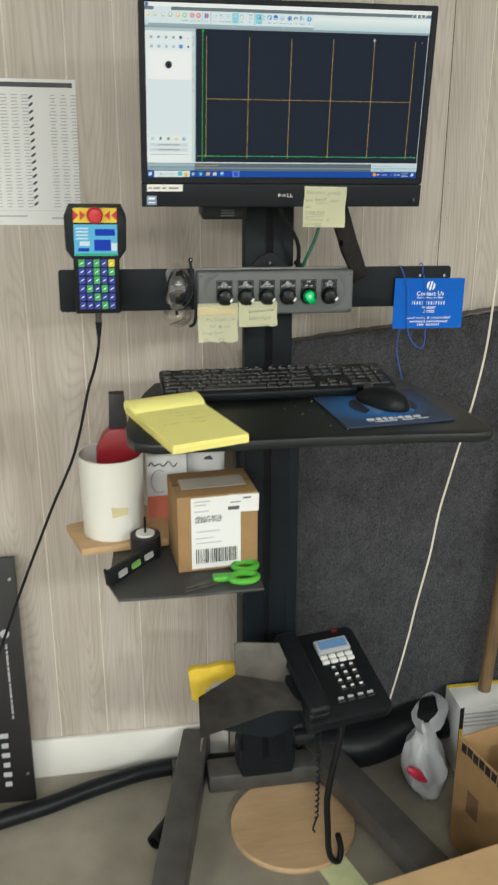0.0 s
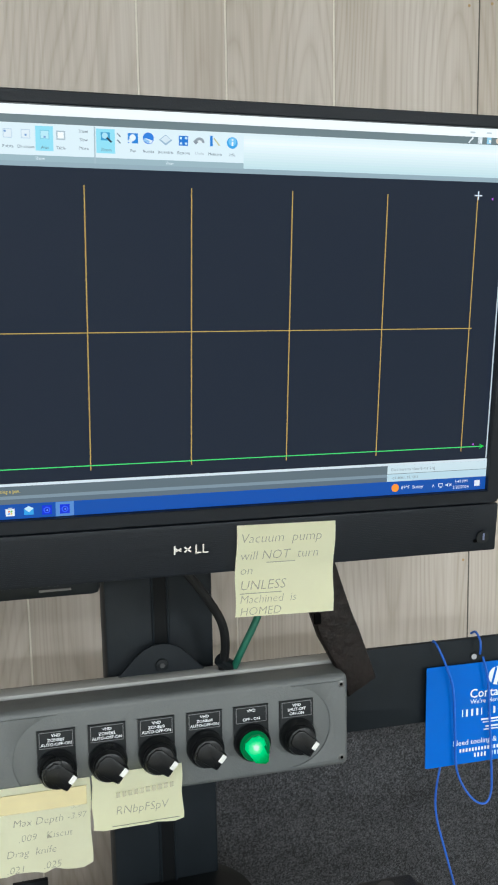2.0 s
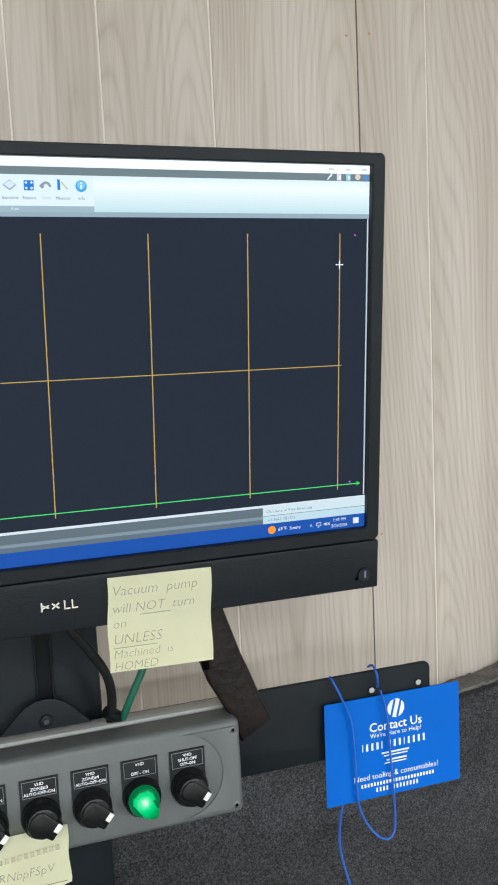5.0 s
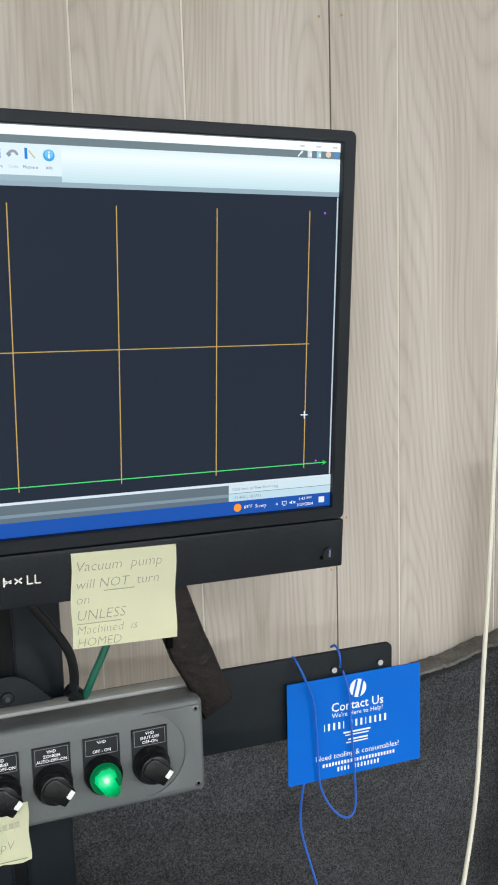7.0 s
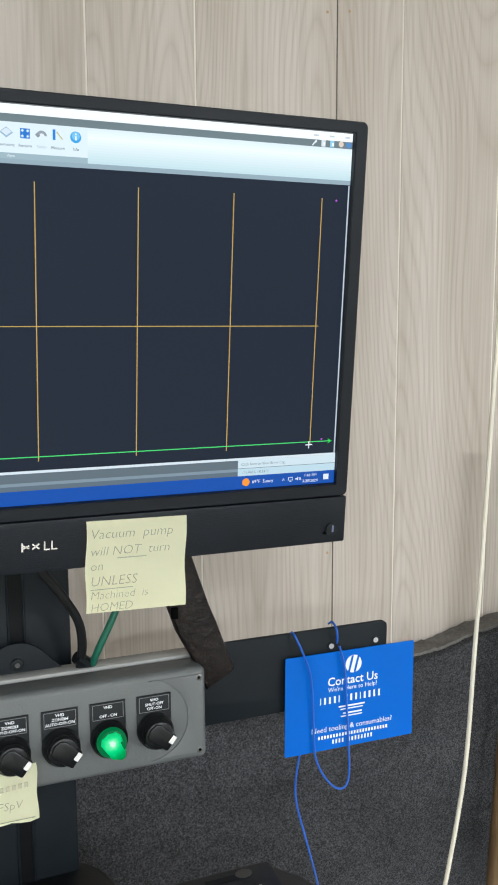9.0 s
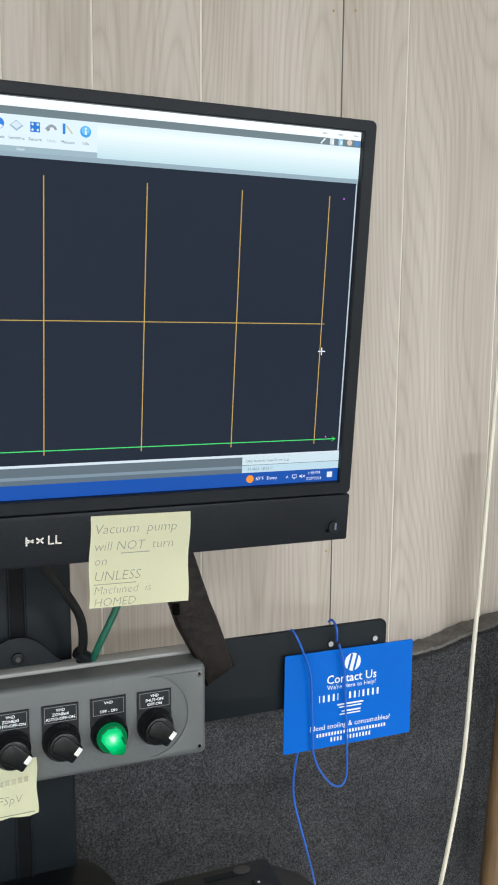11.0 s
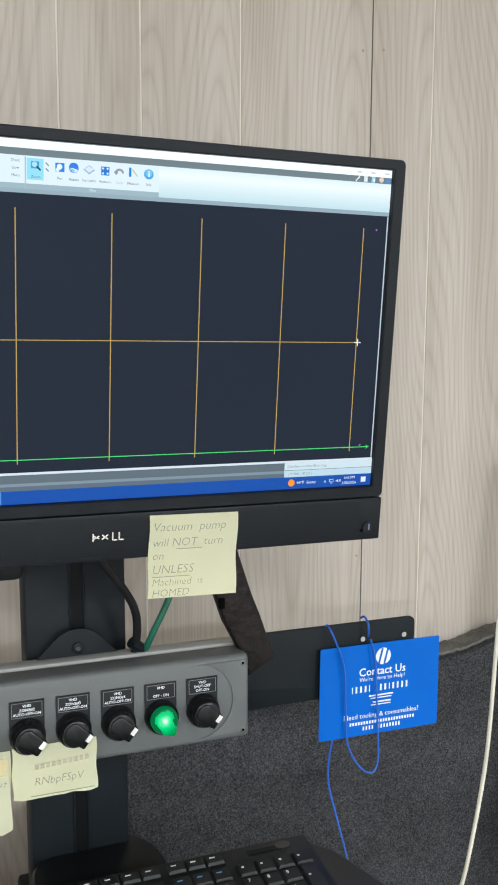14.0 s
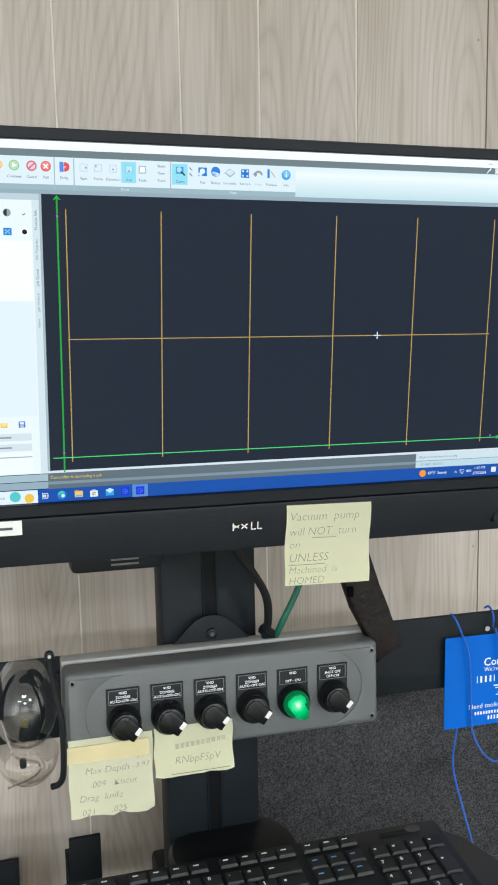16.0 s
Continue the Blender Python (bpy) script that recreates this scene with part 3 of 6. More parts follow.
part("sticker_print", bars([(-0.2322, -0.1475, 0.011, 0.004), (-0.2322, -0.1545, 0.012, 0.002)], -0.0042), WHITEPRINT, stk, local=True)
vb = part("vent_box", box((-0.098, 0.085, -0.177), (0.082, 0.06, 0.036), 0.006), BLACKPLASTIC, mon, "black rear vent housing below the edge", local=True)
for i in range(3):
    part("vent_slit", box((-0.092, 0.0545, -0.178 - i * 0.0045), (0.024, 0.001, 0.0018)), DULLSTEEL, vb, local=True)

scr = part("screen", box((0, 0.0055, 0.022), (0.4775, 0.006, 0.2695)), glow("screen_black", lin(12, 15, 23), 1.0, 0.012, 0.22), mon, "lit screen with a dark drawing area", local=True)
GL = {}


def G(*c):
    if c not in GL:
        GL[c] = glow("screen_%d_%d_%d" % c, lin(*c), 1.12, 0.006, 0.25)
    return GL[c]


def on(name, u0, u1, v0, v1, col, k=1):
    """A lit area of the screen, in layer k."""
    y = 0.0025 - 0.0002 * k
    return part(name, box(((u0 + u1) / 2, y + 0.00005, (v0 + v1) / 2), (abs(u1 - u0), 0.0001, abs(v1 - v0))), G(*col), scr, local=True)


def say(words, u, v, size, col, align="CENTER", k=3, shear=0.0):
    return text(scr, "screen_text", words, size, pose(u, 0.0024 - 0.0002 * k, v, 90), G(*col), align, 0.0, shear)


on("canvas", -0.1560, 0.2385, -0.0880, 0.1195, (29, 38, 53))
on("title_bar", -0.2385, 0.2385, 0.1505, 0.1565, (248, 253, 253))
on("tab_band", -0.2385, 0.2385, 0.1455, 0.1505, (112, 128, 132))
for i in range(13):
    f = abs(i / 12 - 0.25) * 1.25
    on("ribbon_band", -0.2385, 0.2385, 0.1455 - (i + 1) * 0.00176, 0.1455 - i * 0.00176, (int(240 - 44 * f), int(249 - 26 * f), int(250 - 22 * f)))
on("ribbon_line", -0.2385, 0.2385, 0.1195, 0.1227, (150, 172, 182))
on("ribbon_tray", -0.2330, 0.0385, 0.1250, 0.1450, (224, 239, 244), 2)
on("ribbon_caption", -0.2330, 0.0385, 0.1225, 0.1262, (158, 182, 190), 3)
on("tab", -0.2240, -0.1960, 0.1450, 0.1505, (225, 238, 242), 2)
on("app_icon", -0.2375, -0.2325, 0.1505, 0.1560, (60, 90, 190), 2)
for u in (-0.146, -0.132, -0.0605):
    on("ribbon_divider", u - 0.0004, u + 0.0004, 0.1225, 0.1450, (170, 188, 196), 4)
ICON_AT = (-0.2330, -0.2215, -0.2090, -0.1975, -0.1855, -0.1742, -0.1620, -0.1520, -0.1390, -0.1250, -0.1145, -0.1035, -0.0918, -0.0818, -0.0532, -0.0450, -0.0359, -0.0258, -0.0145, -0.0026, 0.0081, 0.0186, 0.0305)
NAMES = ["", "", "", "", "", "Continue", "Cancel", "Halt", "Entity", "Start", "Points", "Direction", "Axis", "Table", "Zoom", "", "Pan", "Rotate", "Isometric", "Restore", "Undo", "Measure", "Info"]
IV = 0.1388


def ic(u, dv, w, h, col, k, ang=0.0, name="icon_inner"):
    """A flat stroke or square of an icon, in layer k."""
    part(name, box((0, 0, 0), (w, 0.0001, h), 0, 1, pose(u, 0.0025 - 0.0002 * k, IV + dv, 0, ang, 0)), G(*col), scr, local=True)


def dot(u, dv, r, col, k, name="icon_inner", a0=0, a1=360):
    """A disc or a sector of one."""
    n = 18
    pts = [(u + r * math.cos(radians(a0 + (a1 - a0) * i / n)), IV + dv + r * math.sin(radians(a0 + (a1 - a0) * i / n))) for i in range(n + (a1 - a0 < 360))]
    part(name, prism(pts, 0.0001, pose(0, 0.0025 - 0.0002 * k, 0)), G(*col), scr, local=True)


T = "toolbar_icon"
for i in (0, 1):
    ic(ICON_AT[i], 0, 0.0058, 0.0056, ((232, 222, 180), (205, 218, 180))[i], 4, 0, T)
    ic(ICON_AT[i], 0.001, 0.0034, 0.0020, (246, 248, 240), 5)
for i, c in ((2, (206, 217, 224)), (3, (184, 210, 186)), (4, (244, 205, 140))):
    dot(ICON_AT[i], 0, 0.0035, c, 4, T)
    dot(ICON_AT[i], 0.0006, 0.0018, (245, 248, 246), 5)
u = ICON_AT[5]
dot(u, 0, 0.0037, (152, 200, 140), 4, T)
dot(u, 0, 0.0030, (190, 222, 178), 5)
part("icon_inner", prism([(u - 0.0012, IV - 0.0019), (u + 0.0020, IV), (u - 0.0012, IV + 0.0019)], 0.0001, pose(0, 0.0013, 0)), G(250, 253, 250), scr, local=True)
u = ICON_AT[6]
dot(u, 0, 0.0037, (214, 112, 132), 4, T)
dot(u, 0, 0.0026, (238, 208, 216), 5)
ic(u, 0, 0.0060, 0.0009, (206, 96, 120), 6, -42)
u = ICON_AT[7]
dot(u, 0, 0.0037, (226, 104, 98), 4, T)
dot(u, 0.0004, 0.0027, (236, 140, 132), 5)
for ang in (45, -45):
    ic(u, 0, 0.0046, 0.0010, (252, 246, 246), 6, ang)
u = ICON_AT[8]
ic(u - 0.0018, 0, 0.0030, 0.0070, (96, 140, 226), 4, 0, T)
dot(u + 0.0006, 0, 0.0033, (222, 84, 86), 4, T, -100, 100)
ic(u + 0.0004, 0, 0.0020, 0.0010, (240, 190, 200), 5)
for i in (9, 10, 11, 12):
    u = ICON_AT[i]
    ic(u, 0, 0.0056, 0.0054, (188, 208, 222) if i < 12 else (120, 198, 220), 4, 0, T)
    ic(u, 0, 0.0048, 0.0046, (226, 236, 241) if i < 12 else (190, 232, 242), 5)
    ic(u + (0.0016, -0.0016, 0.0, 0.0)[i - 9], (0.0, 0.0012, -0.0006, -0.0014)[i - 9], 0.0012, 0.0012, (120, 160, 205), 6)
u = ICON_AT[13]
ic(u, 0, 0.0056, 0.0056, (176, 192, 200), 4, 0, T)
ic(u, 0, 0.0038, 0.0038, (250, 253, 254), 5)
u = ICON_AT[14]
ic(u - 0.0004, 0.0006, 0.0058, 0.0050, (70, 160, 205), 4, 0, T)
dot(u - 0.0008, 0.0010, 0.0019, (176, 224, 240), 5)
ic(u + 0.0020, -0.0016, 0.0040, 0.0012, (44, 66, 82), 6, 42)
for dv in (0.0018, -0.0022):
    ic(ICON_AT[15], dv, 0.0030, 0.0007, (90, 110, 122), 4, 45, T)
u = ICON_AT[16]
ic(u, 0.0002, 0.0066, 0.0062, (46, 132, 214), 4, 0, T)
dot(u - 0.0002, 0.0006, 0.0020, (236, 244, 250), 5)
ic(u - 0.0018, -0.0018, 0.0026, 0.0022, (222, 236, 246), 5, 30)
u = ICON_AT[17]
dot(u, 0.0006, 0.0036, (52, 128, 220), 4, T)
dot(u + 0.0004, -0.0002, 0.0024, (226, 238, 248), 5, "icon_inner", 160, 350)
ic(u - 0.0012, -0.0010, 0.0040, 0.0016, (150, 196, 236), 5, 24)
u = ICON_AT[18]
part(T, prism([(u - 0.0044, IV), (u, IV - 0.0034), (u + 0.0044, IV), (u, IV + 0.0034)], 0.0001, pose(0, 0.0017, 0)), G(158, 186, 206), scr, local=True)
part("icon_inner", prism([(u - 0.0034, IV + 0.0004), (u, IV - 0.0021), (u + 0.0034, IV + 0.0004), (u, IV + 0.0028)], 0.0001, pose(0, 0.0015, 0)), G(216, 230, 238), scr, local=True)
u = ICON_AT[19]
ic(u, 0, 0.0062, 0.0062, (40, 120, 208), 4, 0, T)
for sx in (-1, 1):
    for sz in (-1, 1):
        ic(u + sx * 0.0017, sz * 0.0017, 0.0014, 0.0014, (206, 232, 248), 5, 45)
u = ICON_AT[20]
dot(u, -0.0008, 0.0034, (150, 160, 168), 4, T, 0, 180)
dot(u, -0.0010, 0.0018, (230, 238, 241), 5, "icon_inner", 0, 180)
ic(u - 0.0026, -0.0004, 0.0026, 0.0022, (140, 150, 158), 5, 45)
u = ICON_AT[21]
ic(u - 0.0024, 0.0006, 0.0018, 0.0066, (40, 130, 214), 4, 0, T)
ic(u + 0.0012, 0.0002, 0.0060, 0.0009, (198, 196, 150), 4, 50, T)
u = ICON_AT[22]
dot(u, 0, 0.0037, (66, 164, 228), 4, T)
dot(u, 0.0008, 0.0027, (120, 196, 240), 5)
ic(u, -0.0006, 0.0010, 0.0026, (248, 252, 254), 6)
ic(u, 0.0018, 0.0010, 0.0009, (248, 252, 254), 6)
for u, nmx in zip(ICON_AT, NAMES):
    if nmx:
        say(nmx, u, 0.1311, 0.0027, (96, 110, 122) if nmx != "Undo" else (180, 192, 198), k=5)
for u0, u1 in ((-0.0595, -0.0475), (-0.0975, -0.0865)):
    on("icon_highlight", u0, u1, 0.1290, 0.1440, (150, 222, 240), 3)
for i, wd in enumerate(("Sheet", "Slew", "More")):
    say(wd, -0.0675, 0.1418 - i * 0.0052, 0.0027, (90, 104, 116), k=5)
say("View", -0.012, 0.1243, 0.0027, (228, 238, 242), k=5)
say("Show", -0.095, 0.1243, 0.0027, (228, 238, 242), k=5)
IV = 0.1481
ic(0.2066, 0, 0.0052, 0.0010, (226, 232, 236), 4, -50, "corner_icon")
ic(0.2076, 0.0010, 0.0018, 0.0014, (226, 232, 236), 5, -50, "corner_icon")
for u, c in ((0.2140, (216, 224, 228)), (0.2212, (150, 205, 230))):
    ic(u, 0, 0.0034, 0.0046, c, 4, 0, "corner_icon")
    ic(u + 0.0006, -0.0004, 0.0016, 0.0022, (236, 242, 246), 5)
dot(0.2288, 0.0003, 0.0021, (222, 206, 190), 4, "corner_icon")
dot(0.2352, 0.0, 0.0021, (84, 140, 200), 4, "corner_icon")
for i in range(3):
    on("window_button", 0.206 + i * 0.013, 0.210 + i * 0.013, 0.1528, 0.1540, (200, 208, 212), 3)
# side panel
on("side_panel", -0.2385, -0.1578, -0.0895, 0.1195, (236, 246, 248))
on("side_head", -0.2385, -0.1578, 0.1150, 0.1195, (190, 208, 214), 2)
on("tab_strip", -0.1630, -0.1578, -0.0895, 0.1150, (214, 228, 232), 2)
on("side_sheet", -0.2340, -0.1640, 0.0425, 0.0860, (250, 253, 254), 2)
on("side_lower", -0.2370, -0.1640, -0.0440, 0.0425, (228, 241, 245), 2)
on("panel_edge", -0.1578, -0.1560, -0.0880, 0.1195, (165, 185, 190), 2)
IV = 0.1058
for i in range(4):
    u = -0.2286 + i * 0.0120
    ic(u, 0, 0.0050, 0.0044, (198, 209, 216), 3, 0, "tool_icon")
    ic(u, 0.0003, 0.0040, 0.0008, (112, 124, 136), 4, (20, -25, 40, -10)[i])
    ic(u + 0.0006, -0.0010, 0.0024, 0.0007, (130, 142, 152), 4, (-30, 15, -20, 35)[i])
dot(-0.1806, 0, 0.0028, (150, 158, 164), 3, "tool_icon")
dot(-0.1806, 0, 0.0024, (46, 52, 58), 4, "icon_inner", 90, 270)
ic(-0.1686, -0.0010, 0.0022, 0.0007, (70, 82, 92), 3, -30, "tool_icon")
IV = 0.0924
for i in range(4):
    u = -0.2286 + i * 0.0120
    ic(u, 0, 0.0048, 0.0044, (176, 196, 212), 3, 0, "tool_icon")
    ic(u - 0.0006, 0.0004, 0.0024, 0.0020, (232, 241, 246), 4)
    ic(u + 0.0012, -0.0012, 0.0022, 0.0008, ((86, 104, 122), (86, 104, 122), (70, 96, 130), (60, 140, 216))[i], 5, 40)
ic(-0.1806, 0, 0.0058, 0.0052, (44, 128, 214), 3, 0, "tool_icon")
for ang in (40, -40):
    ic(-0.1806, 0, 0.0050, 0.0007, (150, 205, 242), 4, ang)
ic(-0.1686, 0, 0.0056, 0.0056, (250, 252, 253), 3, 0, "tool_icon")
dot(-0.1686, 0, 0.0018, (24, 28, 34), 4)
part("dial_icon", prism(disc(0.0058, 22, -0.2009, 0.0647), 0.0001, pose(0, 0.0017, 0)), G(45, 62, 70), scr, local=True)
part("dial_core", prism(disc(0.0028, 16, -0.2009, 0.0647), 0.0001, pose(0, 0.0015, 0)), G(20, 26, 32), scr, local=True)
IV = -0.0502
dot(-0.2286, 0, 0.0024, (70, 160, 180), 3, "file_icon")
dot(-0.2286, 0, 0.0014, (236, 244, 247), 4)
ic(-0.2154, -0.0006, 0.0038, 0.0032, (96, 104, 112), 3, 0, "file_icon")
ic(-0.2154, 0.0010, 0.0032, 0.0032, (120, 128, 136), 4, 45)
dot(-0.2022, 0, 0.0024, (104, 122, 110), 3, "file_icon")
dot(-0.2022, 0.0002, 0.0010, (226, 234, 230), 4)
ic(-0.1890, -0.0004, 0.0052, 0.0036, (238, 200, 104), 3, 0, "file_icon")
ic(-0.1884, 0.0004, 0.0046, 0.0022, (250, 224, 150), 4, -12)
ic(-0.1758, 0, 0.0048, 0.0048, (84, 120, 200), 3, 0, "file_icon")
ic(-0.1758, 0.0010, 0.0030, 0.0018, (238, 244, 250), 4)
ic(-0.1758, -0.0014, 0.0024, 0.0016, (196, 206, 220), 4)
for v in (-0.0600, -0.0680):
    on("panel_field", -0.2340, -0.1690, v - 0.0028, v + 0.0028, (214, 226, 231), 3)
    on("field_text", -0.2200, -0.1840, v - 0.0006, v + 0.0006, (140, 152, 160), 4)
on("field_text", -0.2330, -0.1690, -0.0760, -0.0752, (160, 172, 178), 3)
on("panel_note", -0.2340, -0.1690, -0.0880, -0.0725, (243, 250, 251), 2)
for words, v in (("Process Info", 0.1010), ("Job Progress", 0.0800), ("Job Queue", 0.0597), ("Job History", 0.0415), ("Views", 0.0258)):
    text(scr, "screen_text", words, 0.0029, pose(-0.1604, 0.0016, v, 90) @ pose(0, 0, 0, 0, 0, 90), G(128, 140, 150))
# drawing
g0, dg = -0.1387, 0.0708
for i in range(6):
    on("grid_line", g0 + i * dg - 0.00034, g0 + i * dg + 0.00034, -0.0810, 0.1090, (200, 168, 88), 3)
on("grid_line", g0 - 0.0008, g0 + 5 * dg + 0.0022, 0.0134, 0.0140, (200, 168, 88), 3)
on("axis_line", -0.1456, -0.1444, -0.0890, 0.1180, (45, 165, 62), 4)
on("axis_line", -0.1535, 0.2335, -0.0780, -0.0773, (80, 220, 115), 4)
part("axis_arrow", prism([(0.2345, -0.0776), (0.2310, -0.0757), (0.2310, -0.0764), (0.2328, -0.0776), (0.2310, -0.0789), (0.2310, -0.0796)], 0.0001, pose(0, 0.0016, 0)), G(40, 215, 70), scr, local=True)
part("axis_arrow", prism([(-0.1450, 0.1188), (-0.1478, 0.1155), (-0.1468, 0.1155), (-0.1450, 0.1172), (-0.1432, 0.1155), (-0.1422, 0.1155)], 0.0001, pose(0, 0.0016, 0)), G(30, 190, 50), scr, local=True)
for u, v in ((0.2271, 0.1078), (0.2251, -0.0757), (-0.1450, 0.104), (-0.1450, -0.0735)):
    part("datum_dot", prism(disc(0.0008, 10, u, v), 0.0001, pose(0, 0.0014, 0)), G(185, 90, 215), scr, local=True)
on("canvas_border", 0.2369, 0.2379, -0.0870, 0.1190, (196, 206, 212), 3)
on("canvas_gap", 0.2379, 0.2387, -0.0870, 0.1190, (40, 50, 60), 3)
# status rows and task bar
on("status_line", -0.1578, 0.2385, -0.0895, -0.0876, (214, 226, 232), 2)
on("status_bar", -0.1578, 0.2385, -0.0962, -0.0895, (98, 112, 120), 2)
on("status_strip", -0.1578, 0.2385, -0.0985, -0.0962, (128, 146, 158), 2)
on("status_bar", -0.1578, 0.2385, -0.1020, -0.0985, (96, 112, 124), 2)
on("side_foot", -0.2385, -0.1578, -0.0955, -0.0900, (166, 190, 200), 2)
on("side_foot", -0.2385, -0.1578, -0.1015, -0.0960, (150, 174, 186), 2)
say("Controller is executing a job.", -0.1560, -0.0930, 0.0034, (225, 200, 90), "LEFT")
on("info_field", 0.1545, 0.2385, -0.0958, -0.0895, (206, 224, 230), 3)
on("info_field", 0.1545, 0.2385, -0.1020, -0.0962, (190, 216, 226), 3)
say("Click here to View Error Log", 0.1570, -0.0927, 0.0031, (120, 134, 142), "LEFT", 4)
say("-11.4661, 18.1311", 0.1580, -0.0992, 0.0031, (120, 134, 142), "LEFT", 4)
on("task_bar", -0.2385, 0.2385, -0.1125, -0.1020, (22, 80, 168), 2)
on("search_field", -0.2270, -0.1660, -0.1125, -0.1022, (228, 240, 245), 3)
say("Type here to search", -0.2185, -0.1074, 0.0034, (130, 140, 148), "LEFT", 4)
part("weather_art", prism(disc(0.0042, 14, -0.1830, -0.1068), 0.0001, pose(0, 0.0016, 0)), G(90, 200, 200), scr, local=True)
part("weather_art", prism(disc(0.0036, 14, -0.1725, -0.1085), 0.0001, pose(0, 0.0016, 0)), G(240, 195, 70), scr, local=True)
on("start_key", -0.2365, -0.2310, -0.1102, -0.1045, (215, 235, 250), 3)
TASK = [(-0.1606, (215, 222, 232)), (-0.1477, (45, 160, 200)), (-0.1347, (240, 190, 90)), (-0.1229, (232, 238, 244)), (-0.1105, (60, 170, 230)), (-0.0984, (25, 60, 225)), (-0.0863, (25, 60, 225))]
IV = -0.1072
for i, (u, c) in enumerate(TASK):
    if i == 6:
        on("task_active", u - 0.0062, u + 0.0062, -0.1124, -0.1022, (92, 140, 205), 3)
    if i == 0:
        for du, dv, w, h in ((-0.0016, 0, 0.0008, 0.0052), (0.0008, 0.0018, 0.0030, 0.0008), (0.0008, -0.0018, 0.0030, 0.0008), (0.0022, 0, 0.0010, 0.0020), (-0.0002, 0, 0.0022, 0.0016)):
            ic(u + du, dv, w, h, c, 5, 0, "task_icon")
    elif i == 1:
        dot(u, 0, 0.0035, (40, 130, 205), 5, "task_icon")
        dot(u - 0.0002, 0.0006, 0.0027, (70, 200, 170), 6, "icon_inner", 20, 190)
        dot(u + 0.0008, -0.0006, 0.0014, (205, 235, 245), 7)
    elif i == 2:
        ic(u, 0, 0.0064, 0.0050, (240, 196, 96), 5, 0, "task_icon")
        ic(u - 0.0016, 0.0026, 0.0030, 0.0010, (214, 160, 60), 6)
        ic(u, -0.0014, 0.0050, 0.0014, (110, 176, 226), 6)
    elif i == 3:
        ic(u, -0.0004, 0.0060, 0.0050, (232, 238, 244), 5, 0, "task_icon")
        ic(u, 0.0024, 0.0026, 0.0012, (190, 204, 214), 6)
        for du, dv, cc in ((-0.0008, 0.0004, (230, 110, 70)), (0.0008, 0.0004, (120, 190, 80)), (-0.0008, -0.0012, (70, 150, 230)), (0.0008, -0.0012, (240, 200, 80))):
            ic(u + du, dv, 0.0012, 0.0012, cc, 6)
    elif i == 4:
        ic(u, -0.0004, 0.0064, 0.0046, (60, 160, 226), 5, 0, "task_icon")
        part("icon_inner", prism([(u - 0.0032, IV + 0.0019), (u, IV - 0.0008), (u + 0.0032, IV + 0.0019), (u, IV + 0.0036)], 0.0001, pose(0, 0.0013, 0)), G(196, 228, 246), scr, local=True)
    else:
        ic(u, 0, 0.0066, 0.0066, (20, 52, 214), 5, 0, "task_icon")
        dot(u, 0, 0.0022, (64, 104, 246), 6)
        dot(u, 0, 0.0015, (18, 44, 190), 7)
        ic(u + 0.0002, 0, 0.0010, 0.0010, (120, 160, 255), 8, 45)
part("weather_sun", prism(disc(0.0031, 18, 0.1614, -0.1070), 0.0001, pose(0, 0.0014, 0)), G(255, 150, 50), scr, local=True)
say("69°F  Sunny", 0.1665, -0.1072, 0.0038, (240, 245, 250), "LEFT")
say("^", 0.1935, -0.1082, 0.0050, (240, 245, 250))
on("tray_icon", 0.1978, 0.2018, -0.1082, -0.1056, (225, 232, 240), 3)
on("tray_icon", 0.1982, 0.2014, -0.1078, -0.1060, (30, 84, 166), 4)
on("tray_icon", 0.1990, 0.2006, -0.1094, -0.1088, (225, 232, 240), 3)
part("tray_icon", prism([(0.2040, -0.1077), (0.2050, -0.1077), (0.2062, -0.1088), (0.2062, -0.1056), (0.2050, -0.1067), (0.2040, -0.1067)], 0.0001, pose(0, 0.0018, 0)), G(225, 232, 240), scr, local=True)
for ang in (45, -45):
    ic(0.2080, 0, 0.0026, 0.0005, (225, 232, 240), 4, ang, "tray_icon")
say("1:43 PM", 0.2170, -0.1050, 0.0034, (240, 245, 250))
say("3/20/2024", 0.2170, -0.1096, 0.0034, (240, 245, 250))
on("notice_icon", 0.2288, 0.2335, -0.1094, -0.1048, (225, 232, 240), 3)
# the cross that runs along the cut lines
bm = bmesh.new()
bx(bm, (0, 0, 0), (0.0060, 0.0001, 0.0008))
bx(bm, (0, 0.00006, 0), (0.0008, 0.0001, 0.0060))
cross = part("position_cross", bm, G(235, 245, 255), scr, "white position cross on the screen", local=True)

# ---------------------------------------------------------------- control box
BOX = pose(0.0, 1.110, 1.2935, -3.0, ROLL, 0)
cbox = thing("control_box", BOX, "grey enclosure with six selector switches, one lit green", "control box")
part("lid", box((0, -0.0095, 0), (0.303, 0.033, 0.083), 0.0055, 3), GREYBOX, cbox, local=True)
part("base_shell", box((0, 0.017, 0.0008), (0.3025, 0.0195, 0.0850), 0.0022, 2), GREYRIM, cbox, "lighter grey base shell", local=True)
face = -0.0270
for sx, sz in ((-1, 1), (1, 1), (1, -1), (-1, -1)):
    s_ = part("corner_screw", prism(disc(0.0030, 18), 0.0016, pose(sx * 0.1442, face - 0.0004, sz * 0.0330), 0.0004), SCREWSTEEL, cbox, local=True)
    # black hexagon laid on the head, painted shade of the socket
    part("screw_recess", prism(disc(0.0014, 6), 0.0004, pose(sx * 0.1442, face - 0.0008, sz * 0.0330)), SLOT, s_, local=True)
face = -0.0260
